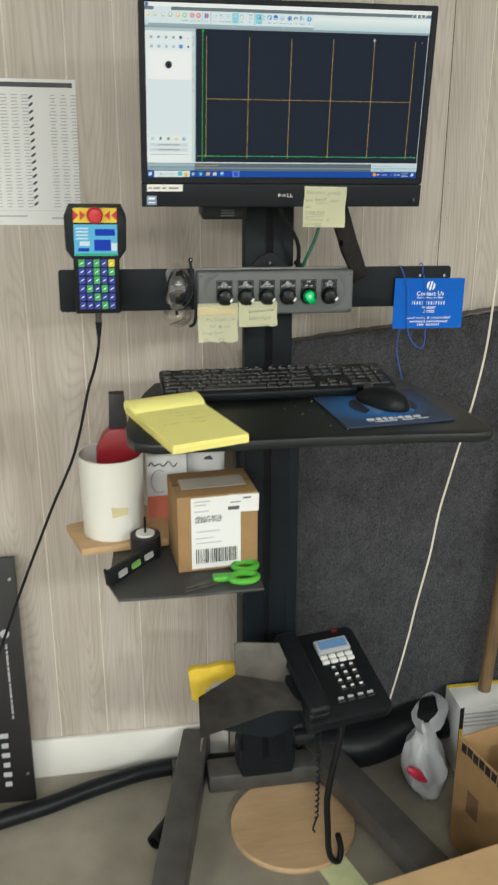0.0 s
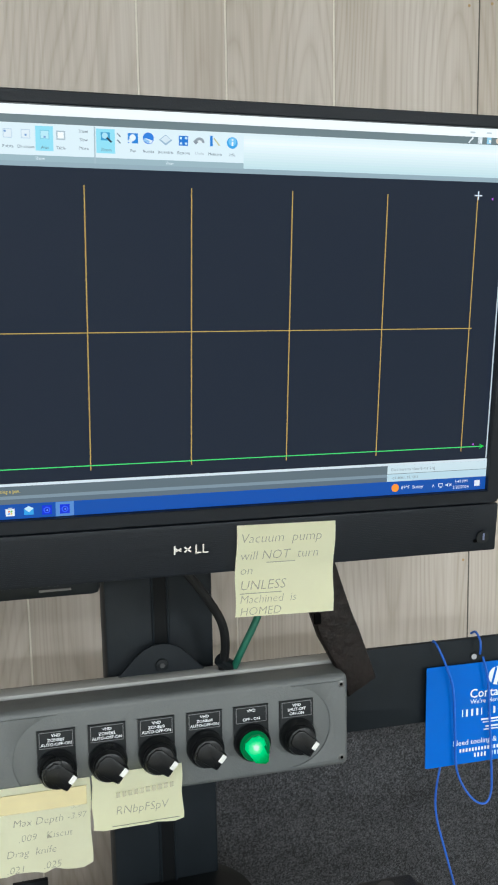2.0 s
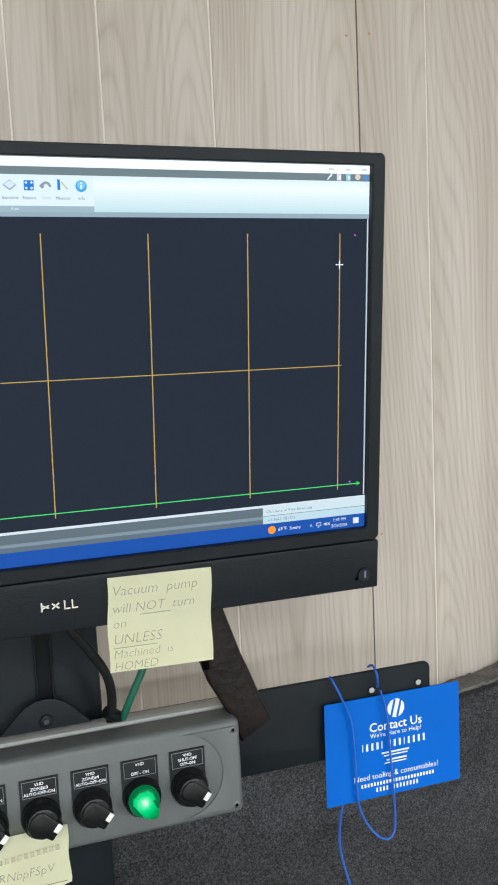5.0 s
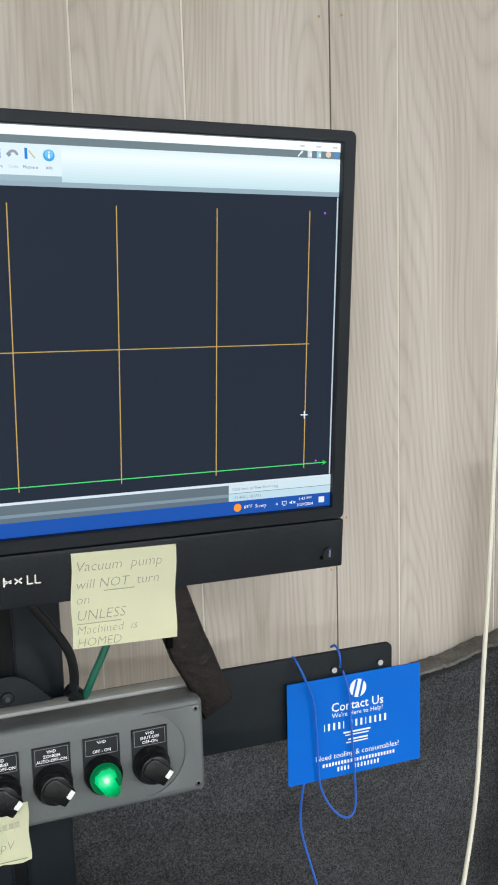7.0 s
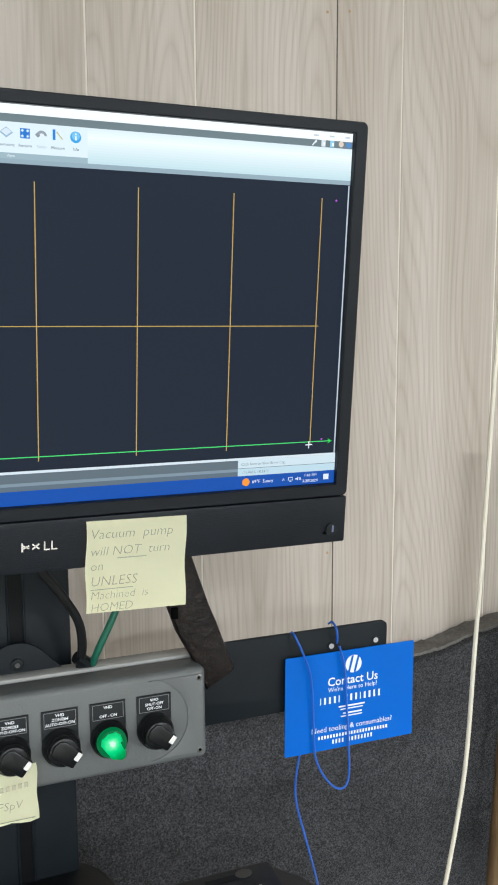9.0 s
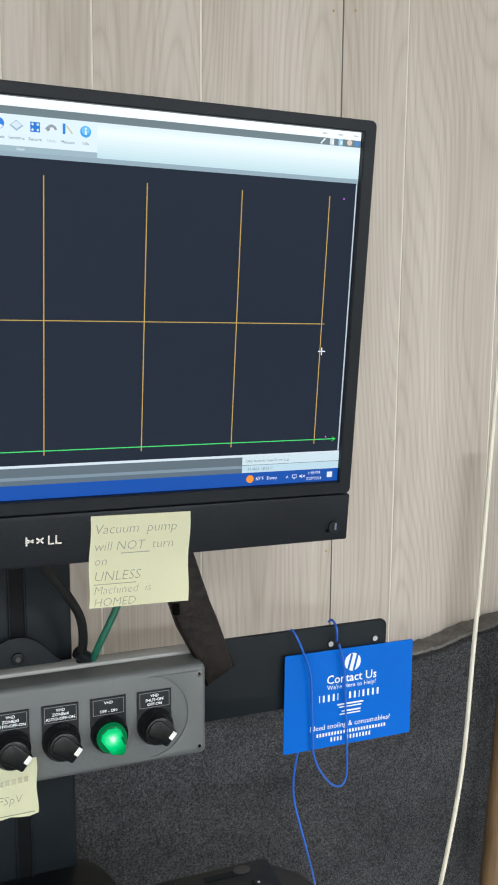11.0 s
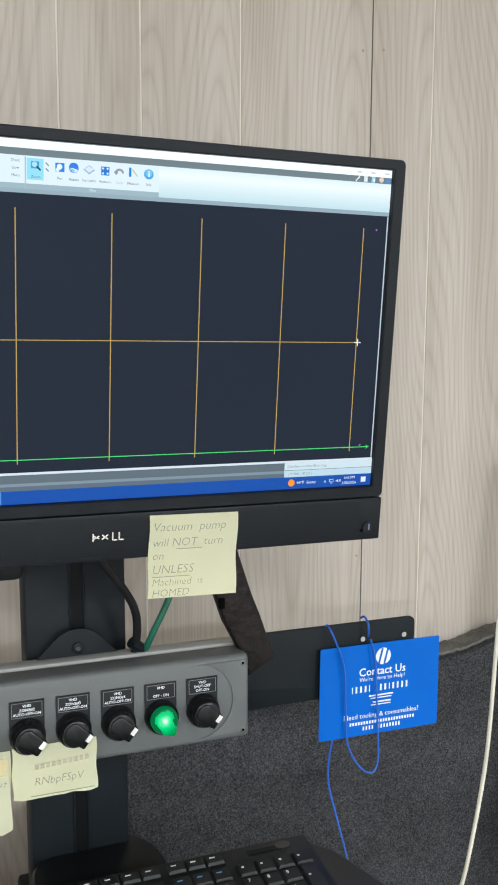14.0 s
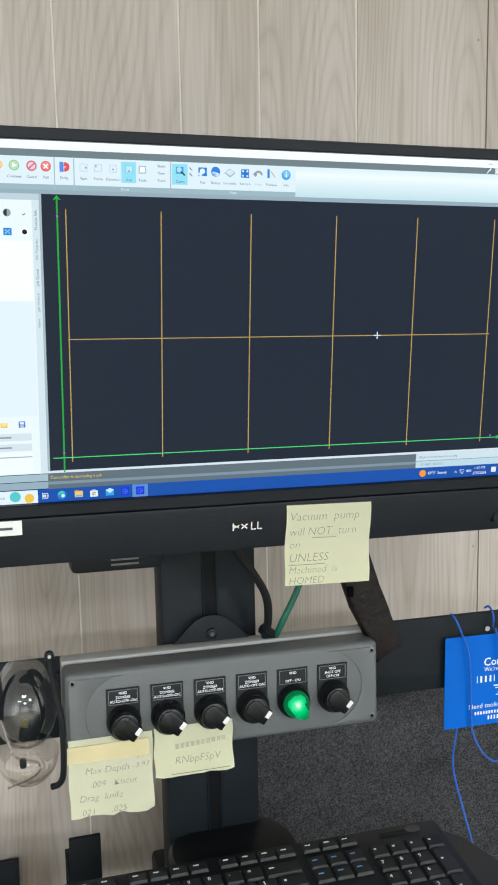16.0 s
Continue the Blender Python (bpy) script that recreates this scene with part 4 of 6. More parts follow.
# raised ends of the lid, each with a concave arc towards the switches
for sx in (-1, 1):
    arc = [(sx * (0.098 + 0.0358 * math.cos(a)), 0.0358 * math.sin(a)) for a in [radians(-90 + 180 * k / 28) for k in range(29)]]
    part("raised_end", prism(arc + [(sx * 0.1465, 0.0358), (sx * 0.1478, 0.0345), (sx * 0.1478, -0.0345), (sx * 0.1465, -0.0358)], 0.0014, pose(0, face - 0.0012, 0), 0.0004), GREYBOX, cbox, local=True)
LEGENDS = [("VHD", "ZONE#1", "AUTO-OFF-ON"), ("VHD", "ZONE#2", "AUTO-OFF-ON"), ("VHD", "ZONE#3", "AUTO-OFF-ON"), ("VHD", "ZONE#4", "AUTO-OFF-ON"), ("VHD", "", "OFF - ON"), ("VHD", "SHUT-OFF", "OFF-ON")]
for i, words in enumerate(LEGENDS):
    x = -0.0995 + 0.0405 * i
    zc = -0.007
    lit = i == 4
    sw = part("selector_switch", prism(disc(0.0158, 32), 0.006, pose(x, face - 0.006, zc), 0.0012), BLACKPLASTIC, cbox, "black rotary selector switch" if not lit else "selector switch glowing green", local=True)
    plate = [(-0.0152, 0.031), (0.0152, 0.031), (0.0152, 0.0)] + [(0.0152 * math.cos(a), 0.0152 * math.sin(a) - 0.001) for a in [radians(-k * 15) for k in range(13)]] + [(-0.0152, 0.0)]
    part("legend_plate", prism([(x + a, zc + b) for a, b in plate], 0.002, pose(0, face - 0.002, 0), 0.0004), BLACKPLASTIC, sw, local=True)
    fr = bars([(x, zc + 0.0296, 0.0262, 0.0004), (x, zc + 0.0166, 0.0262, 0.0004), (x - 0.0131, zc + 0.0231, 0.0004, 0.0130), (x + 0.0131, zc + 0.0231, 0.0004, 0.0130)], face - 0.0022)
    part("legend_border", fr, BORDER, sw, local=True)
    for k, wd in enumerate(words):
        if wd:
            text(sw, "legend_text", wd, 0.0036, pose(x, face - 0.0024, zc + 0.0267 - 0.0037 * k, 90), WHITEPRINT, "CENTER", 0.00005)
    part("collar", lathe([(0.0156, 0), (0.0150, 0.0040), (0.0138, 0.0058), (0.0118, 0.0052)], 32, pose(x, face - 0.0055, zc, 90)), KNOB, sw, local=True)
    ang = 50 if not lit else 24
    hp = [(-0.0086, 0.0055), (-0.0060, 0.0092), (0.0, 0.0108), (0.0060, 0.0092), (0.0086, 0.0055), (0.0080, -0.0122), (0.0070, -0.0138), (-0.0060, -0.0142), (-0.0072, -0.0130)]
    if lit:
        hp = [(-0.0094, 0.0045), (-0.0065, 0.0088), (0.0, 0.0106), (0.0065, 0.0088), (0.0094, 0.0045), (0.0082, -0.0090), (0.0048, -0.0158), (0.0010, -0.0168), (-0.0062, -0.0115)]
    M = pose(x, face - 0.0190, zc, 0, -ang, 0)
    part("handle", prism(hp, 0.0120, M, 0.0022), lamp_green((x - 0.001, face - 0.019, zc + 0.001)) if lit else KNOB, sw, local=True)
    part("knob_drum", prism(disc(0.0126, 36), 0.0125, pose(x, face - 0.0175, zc), 0.0030), GREENDEEP if lit else KNOB, sw, local=True)
    if lit:
        part("lamp_edge", box((0, 0, 0), (0.0022, 0.004, 0.0078), 0.0005, 1, M @ Matrix.Translation((0.0072, 0.0012, -0.0048))), GREENDEEP, sw, local=True)
    else:
        part("pointer_tip", box((0, 0, 0), (0.0072, 0.0060, 0.0042), 0.0004, 1, M @ Matrix.Translation((0.0036, 0.0026, -0.0112))), WHITEPLASTIC, sw, local=True)

hump = [(-0.068, -0.012), (-0.054, -0.008), (-0.044, -0.002), (-0.034, 0.007), (-0.024, 0.0180), (-0.016, 0.0250), (-0.008, 0.0285), (0.0, 0.0295), (0.008, 0.0285), (0.016, 0.0250), (0.024, 0.0180), (0.034, 0.007), (0.044, -0.002), (0.054, -0.008), (0.068, -0.012)]
hb = thing("box_bracket", pose(-0.004, 1.1335, 1.3325, 0, ROLL, 0), "black sheet bracket bolted to the column behind the box", "bracket")
part("plate", prism(hump + [(0.140, -0.012), (0.140, -0.06), (-0.150, -0.06), (-0.150, -0.012)], 0.003, None, 0.0005), BLACKMETAL, hb, local=True)
bolt = part("bolt", prism(disc(0.0055, 24), 0.003, pose(0, -0.003, 0.011), 0.0008), BLACKPLASTIC, hb, local=True)
part("bolt_socket", prism(disc(0.0024, 6), 0.0006, pose(0, -0.0035, 0.011)), SCREWSTEEL, bolt, local=True)


def sticky(name, m, w, h, curl, material, label, cut=None):
    """A square note whose lower end lifts away."""
    bm = bmesh.new()
    n, k = 10, 10
    grid = []
    r = random.Random(int(w * 9e4) + int(curl * 1e5))
    for i in range(n + 1):
        row = []
        for j in range(k + 1):
            x, z = w * (i / n - 0.5), -h * j / k
            lift = curl * (j / k) ** 2 * (0.7 + 0.5 * i / n)
            if cut and j == k:
                z += cut * r.uniform(0, 1)
            row.append(bm.verts.new((x + 0.0006 * math.sin(j * 0.9), -0.0004 - lift, z)))
        grid.append(row)
    fs = [bm.faces.new((grid[i][j], grid[i][j + 1], grid[i + 1][j + 1], grid[i + 1][j])) for i in range(n) for j in range(k)]
    bmesh.ops.solidify(bm, geom=fs, thickness=0.0002)
    t_ = thing(name, m, label, "sticky note", "sticky notes")
    part("sheet", bm, material, t_, local=True)
    return t_


def hand(t_, lines, curl, h, spread=1.0):
    for words, x, z, size in lines:
        f = -z / h
        text(t_, "handwriting", words, size, pose(x, -0.0010 - 1.22 * curl * f * f, z, 90 - math.degrees(2.2 * curl * f / h), 0, 0), PENCIL, "LEFT", -0.00018, 0.18, spread)


n1 = sticky("sticky_note", MON @ pose(0.0732, -0.0042, -0.1268, 0, 1.0, 0), 0.0762, 0.0700, 0.004, STICKY, "pale yellow sticky note with pencilled writing below the screen")
hand(n1, [("Vacuum  pump", -0.0355, -0.0105, 0.0104), ("will NOT  turn", -0.0355, -0.0235, 0.0099), ("on", -0.0355, -0.0345, 0.0096), ("UNLESS", -0.0355, -0.0460, 0.0105), ("Machined  is", -0.0355, -0.0565, 0.0088), ("HOMED", -0.0355, -0.0655, 0.0090)], 0.004, 0.070)
part("underline", bars([(-0.004, -0.0290, 0.022, 0.0005)], -0.0018), PENCIL, n1, local=True)
n2 = sticky("sticky_note", pose(-0.1125, 1.0800, 1.2785, 0, 0.6, 0), 0.076, 0.076, 0.003, STICKYOLD, "worn sticky note with faint pencil figures hanging below the grey box", 0.004)
hand(n2, [("3.9", 0.022, -0.0225, 0.0066), ("-3.97", 0.019, -0.0310, 0.0074), ("Max Depth", -0.024, -0.031, 0.0088), (".009   Kiscut", -0.020, -0.044, 0.0084), ("Drag  knife", -0.030, -0.056, 0.0088), (".021      .025", -0.030, -0.069, 0.0084)], 0.003, 0.076)
part("tape", box((-0.002, -0.0014, -0.014), (0.074, 0.0006, 0.016)), TAPE, n2, "yellowed strip of tape", local=True)
n3 = sticky("sticky_note", pose(-0.0365, 1.0765, 1.2805, 0, 0.4, 0), 0.074, 0.048, 0.004, STICKY, "sticky note with two pencilled lines below the grey box", 0.002)
part("underline", bars([(-0.019, -0.0518, 0.032, 0.0005)], -0.0036), PENCIL, n1, local=True)
part("handwriting", bars([(-0.016 + 0.0049 * i, -0.0195 + 0.0003 * i, 0.0030, 0.0042) for i in range(10)], -0.0018), PENCILPALE, n3, local=True)
hand(n3, [("RNbpFSpV", -0.019, -0.0325, 0.0098)], 0.004, 0.048)
part("underline", bars([(0.006, -0.0445, 0.056, 0.0005)], -0.0050), PENCIL, n3, local=True)

# ---------------------------------------------------------------- blue card on its wire
card = thing("contact_card", pose(0.3235, 1.1325, 1.2545, -2.0, 1.3, 0.5), "bright blue contact card with white print, tied to the bar", "sign")
part("card_sheet", prism(rounded(0.1470, 0.1010, 0.0015), 0.0012), BLUECARD, card, local=True)
for words, z, sz, th in (("Contact Us", 0.0195, 0.0125, 0.00015), ("We're Here to Help!", 0.0115, 0.0066, 0), ("Need tooling & consumables?", -0.0290, 0.0078, 0)):
    text(card, "card_text", words, sz, pose(0.002, -0.0003, z, 90), WHITEPRINT, "CENTER", th)
NUMBER = (0.0, 0.0048, 0.0104, 0.0160, 0.0208, 0.0292, 0.0348, 0.0404, 0.0454, 0.0504, 0.0560, 0.0616, 0.0672)
part("number_bar", bars([(-0.0345 + u, 0.0010, 0.0021 if i not in (0, 4, 8) else 0.0009, 0.0070) for i, u in enumerate(NUMBER)], -0.0002), WHITEPRINT, card, local=True)
part("small_print", bars([(0.001, -0.0075, 0.030, 0.0016), (0.001, -0.0105, 0.026, 0.0011), (0.002, -0.0150, 0.022, 0.0016), (0.001, -0.0180, 0.024, 0.0011)], -0.0002), WHITEPRINT, card, local=True)
part("address_bar", bars([(-0.036 + 0.0034 * i, -0.0368, 0.0019, 0.0034) for i in range(24)] + [(-0.020 + 0.0037 * i, -0.0430, 0.0017, 0.0042) for i in range(13) if i not in (4,)], -0.0002), WHITEPRINT, card, local=True)
bm = prism(disc(0.0092, 28, 0.0025, 0.0355), 0.0002, pose(0, -0.0002, 0))
for i in range(2):
    part("mark_stripe", prism([(-0.0034, -0.0085), (-0.0012, -0.0090), (0.0034, 0.0085), (0.0012, 0.0090)], 0.0003, pose(0.0025 + (i - 0.5) * 0.0068, -0.0005, 0.0355)), BLUECARD, card, local=True)
part("card_mark", bm, WHITEPRINT, card, local=True)
wire = [(0.262, 1.144, 1.318), (0.260, 1.139, 1.331), (0.2605, 1.1295, 1.328), (0.268, 1.1275, 1.310), (0.276, 1.1275, 1.285), (0.2785, 1.127, 1.240), (0.280, 1.126, 1.205), (0.288, 1.124, 1.183), (0.300, 1.122, 1.168), (0.311, 1.122, 1.165), (0.317, 1.123, 1.176), (0.3175, 1.125, 1.205), (0.316, 1.1275, 1.250), (0.313, 1.1275, 1.290), (0.308, 1.129, 1.313)]
wr = thing("tie_wire", (0.29, 1.128, 1.165), "loop of thin blue insulated wire tying the card to the bar", "wire")
part("loop", tube(wire, 0.0011, 5, 8), BLUEWIRE, wr)
part("hook", tube([(0.308, 1.1345, 1.314), (0.3060, 1.1300, 1.322), (0.3055, 1.1310, 1.330), (0.3050, 1.1385, 1.3352), (0.3045, 1.1462, 1.331)], 0.0011, 5, 8), BLUEWIRE, wr)
part("tail", tube([(0.272, 1.137, 1.22), (0.268, 1.136, 1.203), (0.263, 1.135, 1.175), (0.264, 1.134, 1.150), (0.271, 1.130, 1.118), (0.278, 1.120, 1.080), (0.279, 1.11, 1.06)], 0.0011, 5, 8), BLUEWIRE, wr)

# cables behind the computer
solo("power_cable", tube([(0.006, 1.10, 1.475), (0.012, 1.105, 1.44), (0.030, 1.105, 1.412), (0.045, 1.11, 1.385), (0.050, 1.118, 1.36), (0.049, 1.126, 1.335), (0.047, 1.13, 1.31)], 0.0040, 6, 10), BLACKCABLE, "thick black power cable curving down behind the box", "cable")
solo("earth_cable", tube([(0.095, 1.12, 1.45), (0.086, 1.112, 1.41), (0.078, 1.112, 1.385), (0.064, 1.118, 1.352), (0.058, 1.128, 1.33)], 0.0032, 6, 10), GREENCABLE, "dark green cable beside the black one", "cable")
solo("cable_boot", tube([(0.046, 1.124, 1.346), (0.052, 1.126, 1.340), (0.059, 1.128, 1.334)], 0.006, 4, 10), BLACKPLASTIC, "black cable gland on top of the box", "gland")
tool = thing("sheathed_tool", (0.165, 1.10, 1.30), "worn dark handle wedged between the box and the bar", "tool")
part("handle", prism([(0.100, 1.455), (0.138, 1.455), (0.151, 1.415), (0.161, 1.385), (0.168, 1.368), (0.180, 1.334), (0.185, 1.320), (0.158, 1.305), (0.146, 1.335), (0.132, 1.362), (0.121, 1.395)], 0.018, pose(0, 1.098, 0), 0.004), RUSTY, tool)
part("notch", box((0.1275, 1.0965, 1.383), (0.006, 0.004, 0.010), 0.001), SLOT, tool)

# white cord hanging from above
solo("hanging_cord", tube([(0.480, 1.10, CEIL - 0.001), (0.473, 1.10, 2.1), (0.466, 1.10, 1.70), (0.460, 1.10, 1.55), (0.454, 1.10, 1.393), (0.449, 1.10, 1.30), (0.442, 1.10, 1.17), (0.425, 1.10, 1.06), (0.411, 1.10, 1.0), (0.384, 1.10, 0.88), (0.367, 1.10, 0.80), (0.354, 1.10, 0.70), (0.331, 1.10, 0.58), (0.318, 1.10, 0.50), (0.298, 1.10, 0.40), (0.279, 1.10, 0.315)], 0.0024, 6, 10), WHITECABLE, "cream cord hanging in front of the carpet panel", "cord")


# ---------------------------------------------------------------- keyboard tray and what lies on it
TZ = 1.128
tray = thing("keyboard_tray", (0, 0.9, TZ - 0.03), "black keyboard tray with rounded front corners on the column", "tray")
outline = [(-0.237, 1.085), (-0.262, 1.02), (-0.292, 0.90), (-0.302, 0.83), (-0.301, 0.78), (-0.290, 0.748), (-0.262, 0.733), (-0.20, 0.730), (0.0, 0.727), (0.18, 0.716), (0.262, 0.706), (0.288, 0.711), (0.299, 0.727), (0.298, 0.76), (0.290, 0.84), (0.268, 0.95), (0.235, 1.06), (0.215, 1.085)]
part("board", slab(outline, TZ - 0.018, 0.018, 0.005), TRAYBLACK, tray)
part("support_arm", box((0, 1.10, TZ - 0.05), (0.14, 0.10, 0.04), 0.008), BLACKMETAL, tray)
part("palm_support", lathe([(0.002, 0.008), (0.05, 0.008), (0.062, 0.005), (0.066, 0.0), (0.062, -0.004), (0.002, -0.006)], 36, pose(0.010, 1.118, TZ - 0.010)), BLACKPLASTIC, tray, "round black cap behind the keyboard")
for x, up in ((-0.2180, 0.0), (-0.1255, 0.016)):
    wbk = thing("wall_bracket", (x, WALL - 0.001, 0.86), "black steel bracket standing out from the panelling", "bracket", "wall brackets")
    part("upright", box((x, 1.3780, 0.935), (0.036, 0.006, 0.11), 0.001), BLACKMETAL, wbk)
    part("arm", box((x, 1.327, 0.983), (0.036, 0.098, 0.006), 0.001), BLACKMETAL, wbk)
    part("lip", box((x, 1.281, 1.0135 + up / 2), (0.036, 0.006, 0.067 + up), 0.001), BLACKMETAL, wbk)
KB = pose(-0.018, 0.928, TZ + 0.003, 5.0, 0, -0.8) @ Matrix.Diagonal((0.965, 1, 1, 1))
kb = thing("keyboard", KB, "full-size black office keyboard with pale legends", "keyboard")
part("case", box((0, 0.064, 0.009), (0.442, 0.129, 0.016), 0.004), BLACKPLASTIC, kb, local=True)
for sx in (-1, 1):
    part("foot", box((sx * 0.19, 0.122, -0.006), (0.03, 0.008, 0.02), 0.002), BLACKPLASTIC, kb, local=True)
KEYMESH = {}


def key(x, y, w, legend=1, d=0.0158, letter=""):
    k = round(w * 1e4), round(d * 1e4)
    if k not in KEYMESH:
        b_ = bmesh.new()
        hw, hd = w / 2, d / 2
        lo = [b_.verts.new((sx * hw, sy * hd, 0)) for sx, sy in ((-1, -1), (1, -1), (1, 1), (-1, 1))]
        hi = [b_.verts.new((sx * (hw - 0.0013), sy * (hd - 0.0013), 0.0028)) for sx, sy in ((-1, -1), (1, -1), (1, 1), (-1, 1))]
        for i in range(4):
            b_.faces.new((lo[i], lo[(i + 1) % 4], hi[(i + 1) % 4], hi[i]))
        b_.faces.new(hi)
        KEYMESH[k] = mesh_of("key", b_, KEYCAP, False)
    o = new("key", KEYMESH[k])
    o.parent, o.location = kb, (x, y, 0.0168)
    ROOT[o] = kb
    if letter:
        text(o, "key_legend", letter, 0.0058, pose(-w / 2 + 0.0048, 0.0024, 0.0030), KEYPRINT, "CENTER", 0.00012)
    elif legend:
        lw = 0.0024 if legend < 3 else 0.0052
        if ("l", legend) not in KEYMESH:
            KEYMESH[("l", legend)] = mesh_of("key_legend", box((0, 0, 0), (lw, 0.0020 if legend < 3 else 0.0013, 0.0002)), KEYPRINTBLUE if legend == 4 else KEYPRINT, False)
        l_ = new("key_legend", KEYMESH[("l", legend)])
        l_.parent, l_.location = o, (-w / 2 + 0.0036 + lw / 2, 0.0018, 0.0029)


P_ = 0.0190
x0 = -0.2075
for c in (0, 2, 3, 4, 5, 6.5, 7.5, 8.5, 9.5, 11, 12, 13, 14):
    key(x0 + c * P_, 0.1155, 0.0171, 3, 0.0120)
for i in range(13):
    key(x0 + i * P_, 0.0945, 0.0171, 2, 0.0158, "`1234567890-="[i])
key(x0 + 13.5 * P_, 0.0945, 0.0342, 3)
key(x0 + 0.25 * P_, 0.0765, 0.0252, 3)
for i in range(12):
    key(x0 + (1.5 + i) * P_, 0.0765, 0.0171, 2, 0.0158, "QWERTYUIOP[]"[i])
key(x0 + 13.75 * P_, 0.0765, 0.0252, 2)
key(x0 + 0.375 * P_, 0.0585, 0.0297, 3)
for i in range(11):
    key(x0 + (1.75 + i) * P_, 0.0585, 0.0171, 2, 0.0158, "ASDFGHJKL;'"[i])
key(x0 + 13.375 * P_, 0.0585, 0.0387, 3)
key(x0 + 0.625 * P_, 0.0405, 0.0387, 3)
for i in range(10):
    key(x0 + (2.25 + i) * P_, 0.0405, 0.0171, 2, 0.0158, "ZXCVBNM,./"[i])
key(x0 + 13.125 * P_, 0.0405, 0.0477, 3)
for c, w in ((0.125, 1.25), (1.375, 1.25), (2.625, 1.25), (10.125, 1.25), (11.375, 1.25), (12.625, 1.25), (13.875, 1.25)):
    key(x0 + c * P_, 0.0225, w * P_ - 0.0018, 2)
key(x0 + 6.375 * P_, 0.0225, 6.25 * P_ - 0.0018, 0)
xn = x0 + 15.3 * P_
for i in range(3):
    key(xn + i * P_, 0.1155, 0.0171, 3, 0.0120)
    key(xn + i * P_, 0.0945, 0.0171, 4)
    key(xn + i * P_, 0.0765, 0.0171, 4)
    key(xn + i * P_, 0.0225, 0.0171, 1)
key(xn + P_, 0.0405, 0.0171, 1)
xp = xn + 3.3 * P_
for r in range(4):
    for c in range(3):
        if not (r == 3 and c == 1):
            key(xp + c * P_, 0.0945 - r * P_, 0.0171, 2, 0.0158, ("", "789", "456", "123")[r][c:c + 1])
key(xp + 0.5 * P_, 0.0225, 0.0342, 2)
key(xp + 2 * P_, 0.0225, 0.0171, 2)
for i, d in enumerate((0.0158, 0.0338, 0.0338)):
    key(xp + 3 * P_, (0.0945, 0.0675, 0.0315)[i], 0.0171, 2, d)
part("indicator_strip", box((xp + 1.5 * P_, 0.1155, 0.0172), (0.040, 0.006, 0.0006)), BLACKPLASTIC, kb, local=True)
bd = part("keyboard_badge", slab(disc(0.0052, 24, 0, 0, 1.5), 0, 0.0006, 0, pose(xp + 2.4 * P_, 0.1175, 0.0172)), DULLSTEEL, kb, "oval raised badge", local=True)

pad = thing("mouse_pad", pose(0.146, 0.856, TZ + 0.0005, 0, 0, 5), "blue mouse pad with a dark ring emblem and pale lettering shapes", "mouse pad")
part("mat", slab(rounded(0.195, 0.186, 0.010), 0.0, 0.003, 0.0008), PADBLUE, pad, local=True)
part("disc_emblem", slab(disc(0.060, 48, 0.005, 0.008), 0.0028, 0.0004), PADDARK, pad, "dark round emblem", local=True)
cap = [(0.005 + 0.0602 * math.cos(a), 0.008 + 0.0602 * math.sin(a)) for a in [radians(-140 + 100 * k / 20) for k in range(21)]]
part("emblem_field", slab(cap + [(0.026, 0.004), (0.006, 0.024), (-0.010, 0.004)], 0.0031, 0.0004), PADBRIGHT, pad, "bright blue field of the emblem", local=True)
for pts in ([(-0.024, -0.038), (-0.006, -0.030), (-0.012, 0.060), (-0.032, 0.054)], [(0.030, -0.030), (0.046, -0.034), (0.040, 0.054), (0.022, 0.062)]):
    part("emblem_stroke", slab(pts, 0.0034, 0.0003), PADLIGHT, pad, local=True)
bm = bmesh.new()
for i, w in enumerate((0.015, 0.011, 0.009, 0.010, 0.003, 0.011, 0.013, 0.015)):
    x = (-0.052, -0.037, -0.026, -0.015, -0.007, 0.002, 0.016, 0.032)[i]
    bx(bm, (x + 0.006, -0.064, 0.0034), (w * 0.82, 0.011, 0.0003))
for i, (x, w) in enumerate(((-0.030, 0.040), (0.010, 0.022), (0.036, 0.020))):
    bx(bm, (x + 0.008, -0.076, 0.0034), (w, 0.004, 0.0003))
part("name_bar", bm, WHITEPRINT, pad, local=True)

mouse = thing("computer_mouse", pose(0.149, 0.864, TZ + 0.005, 0, 0, 123), "black two-button computer mouse on the pad", "mouse")
bm = bmesh.new()
bmesh.ops.create_uvsphere(bm, u_segments=28, v_segments=16, radius=1.0)
for v in bm.verts:
    t = v.co.x
    v.co = Vector((v.co.x * 0.057, v.co.y * (0.0295 - 0.002 * t - 0.0028 * math.cos((t - 0.15) * 2.6) * (1 - t * t)), max(v.co.z, -0.05) * (0.031 - 0.008 * t) + 0.002))
part("shell", bm, BLACKPLASTIC, mouse, local=True)
part("wheel", lathe([(0.003, -0.003), (0.009, -0.003), (0.009, 0.003), (0.003, 0.003)], 18, pose(0.032, 0, 0.0245, 90)), DULLSTEEL, mouse, local=True)
part("button_split", box((0.038, 0, 0.0235), (0.032, 0.0008, 0.006), 0, 1, pose(0, 0, 0.006, 0, 14, 0)), SLOT, mouse, local=True)

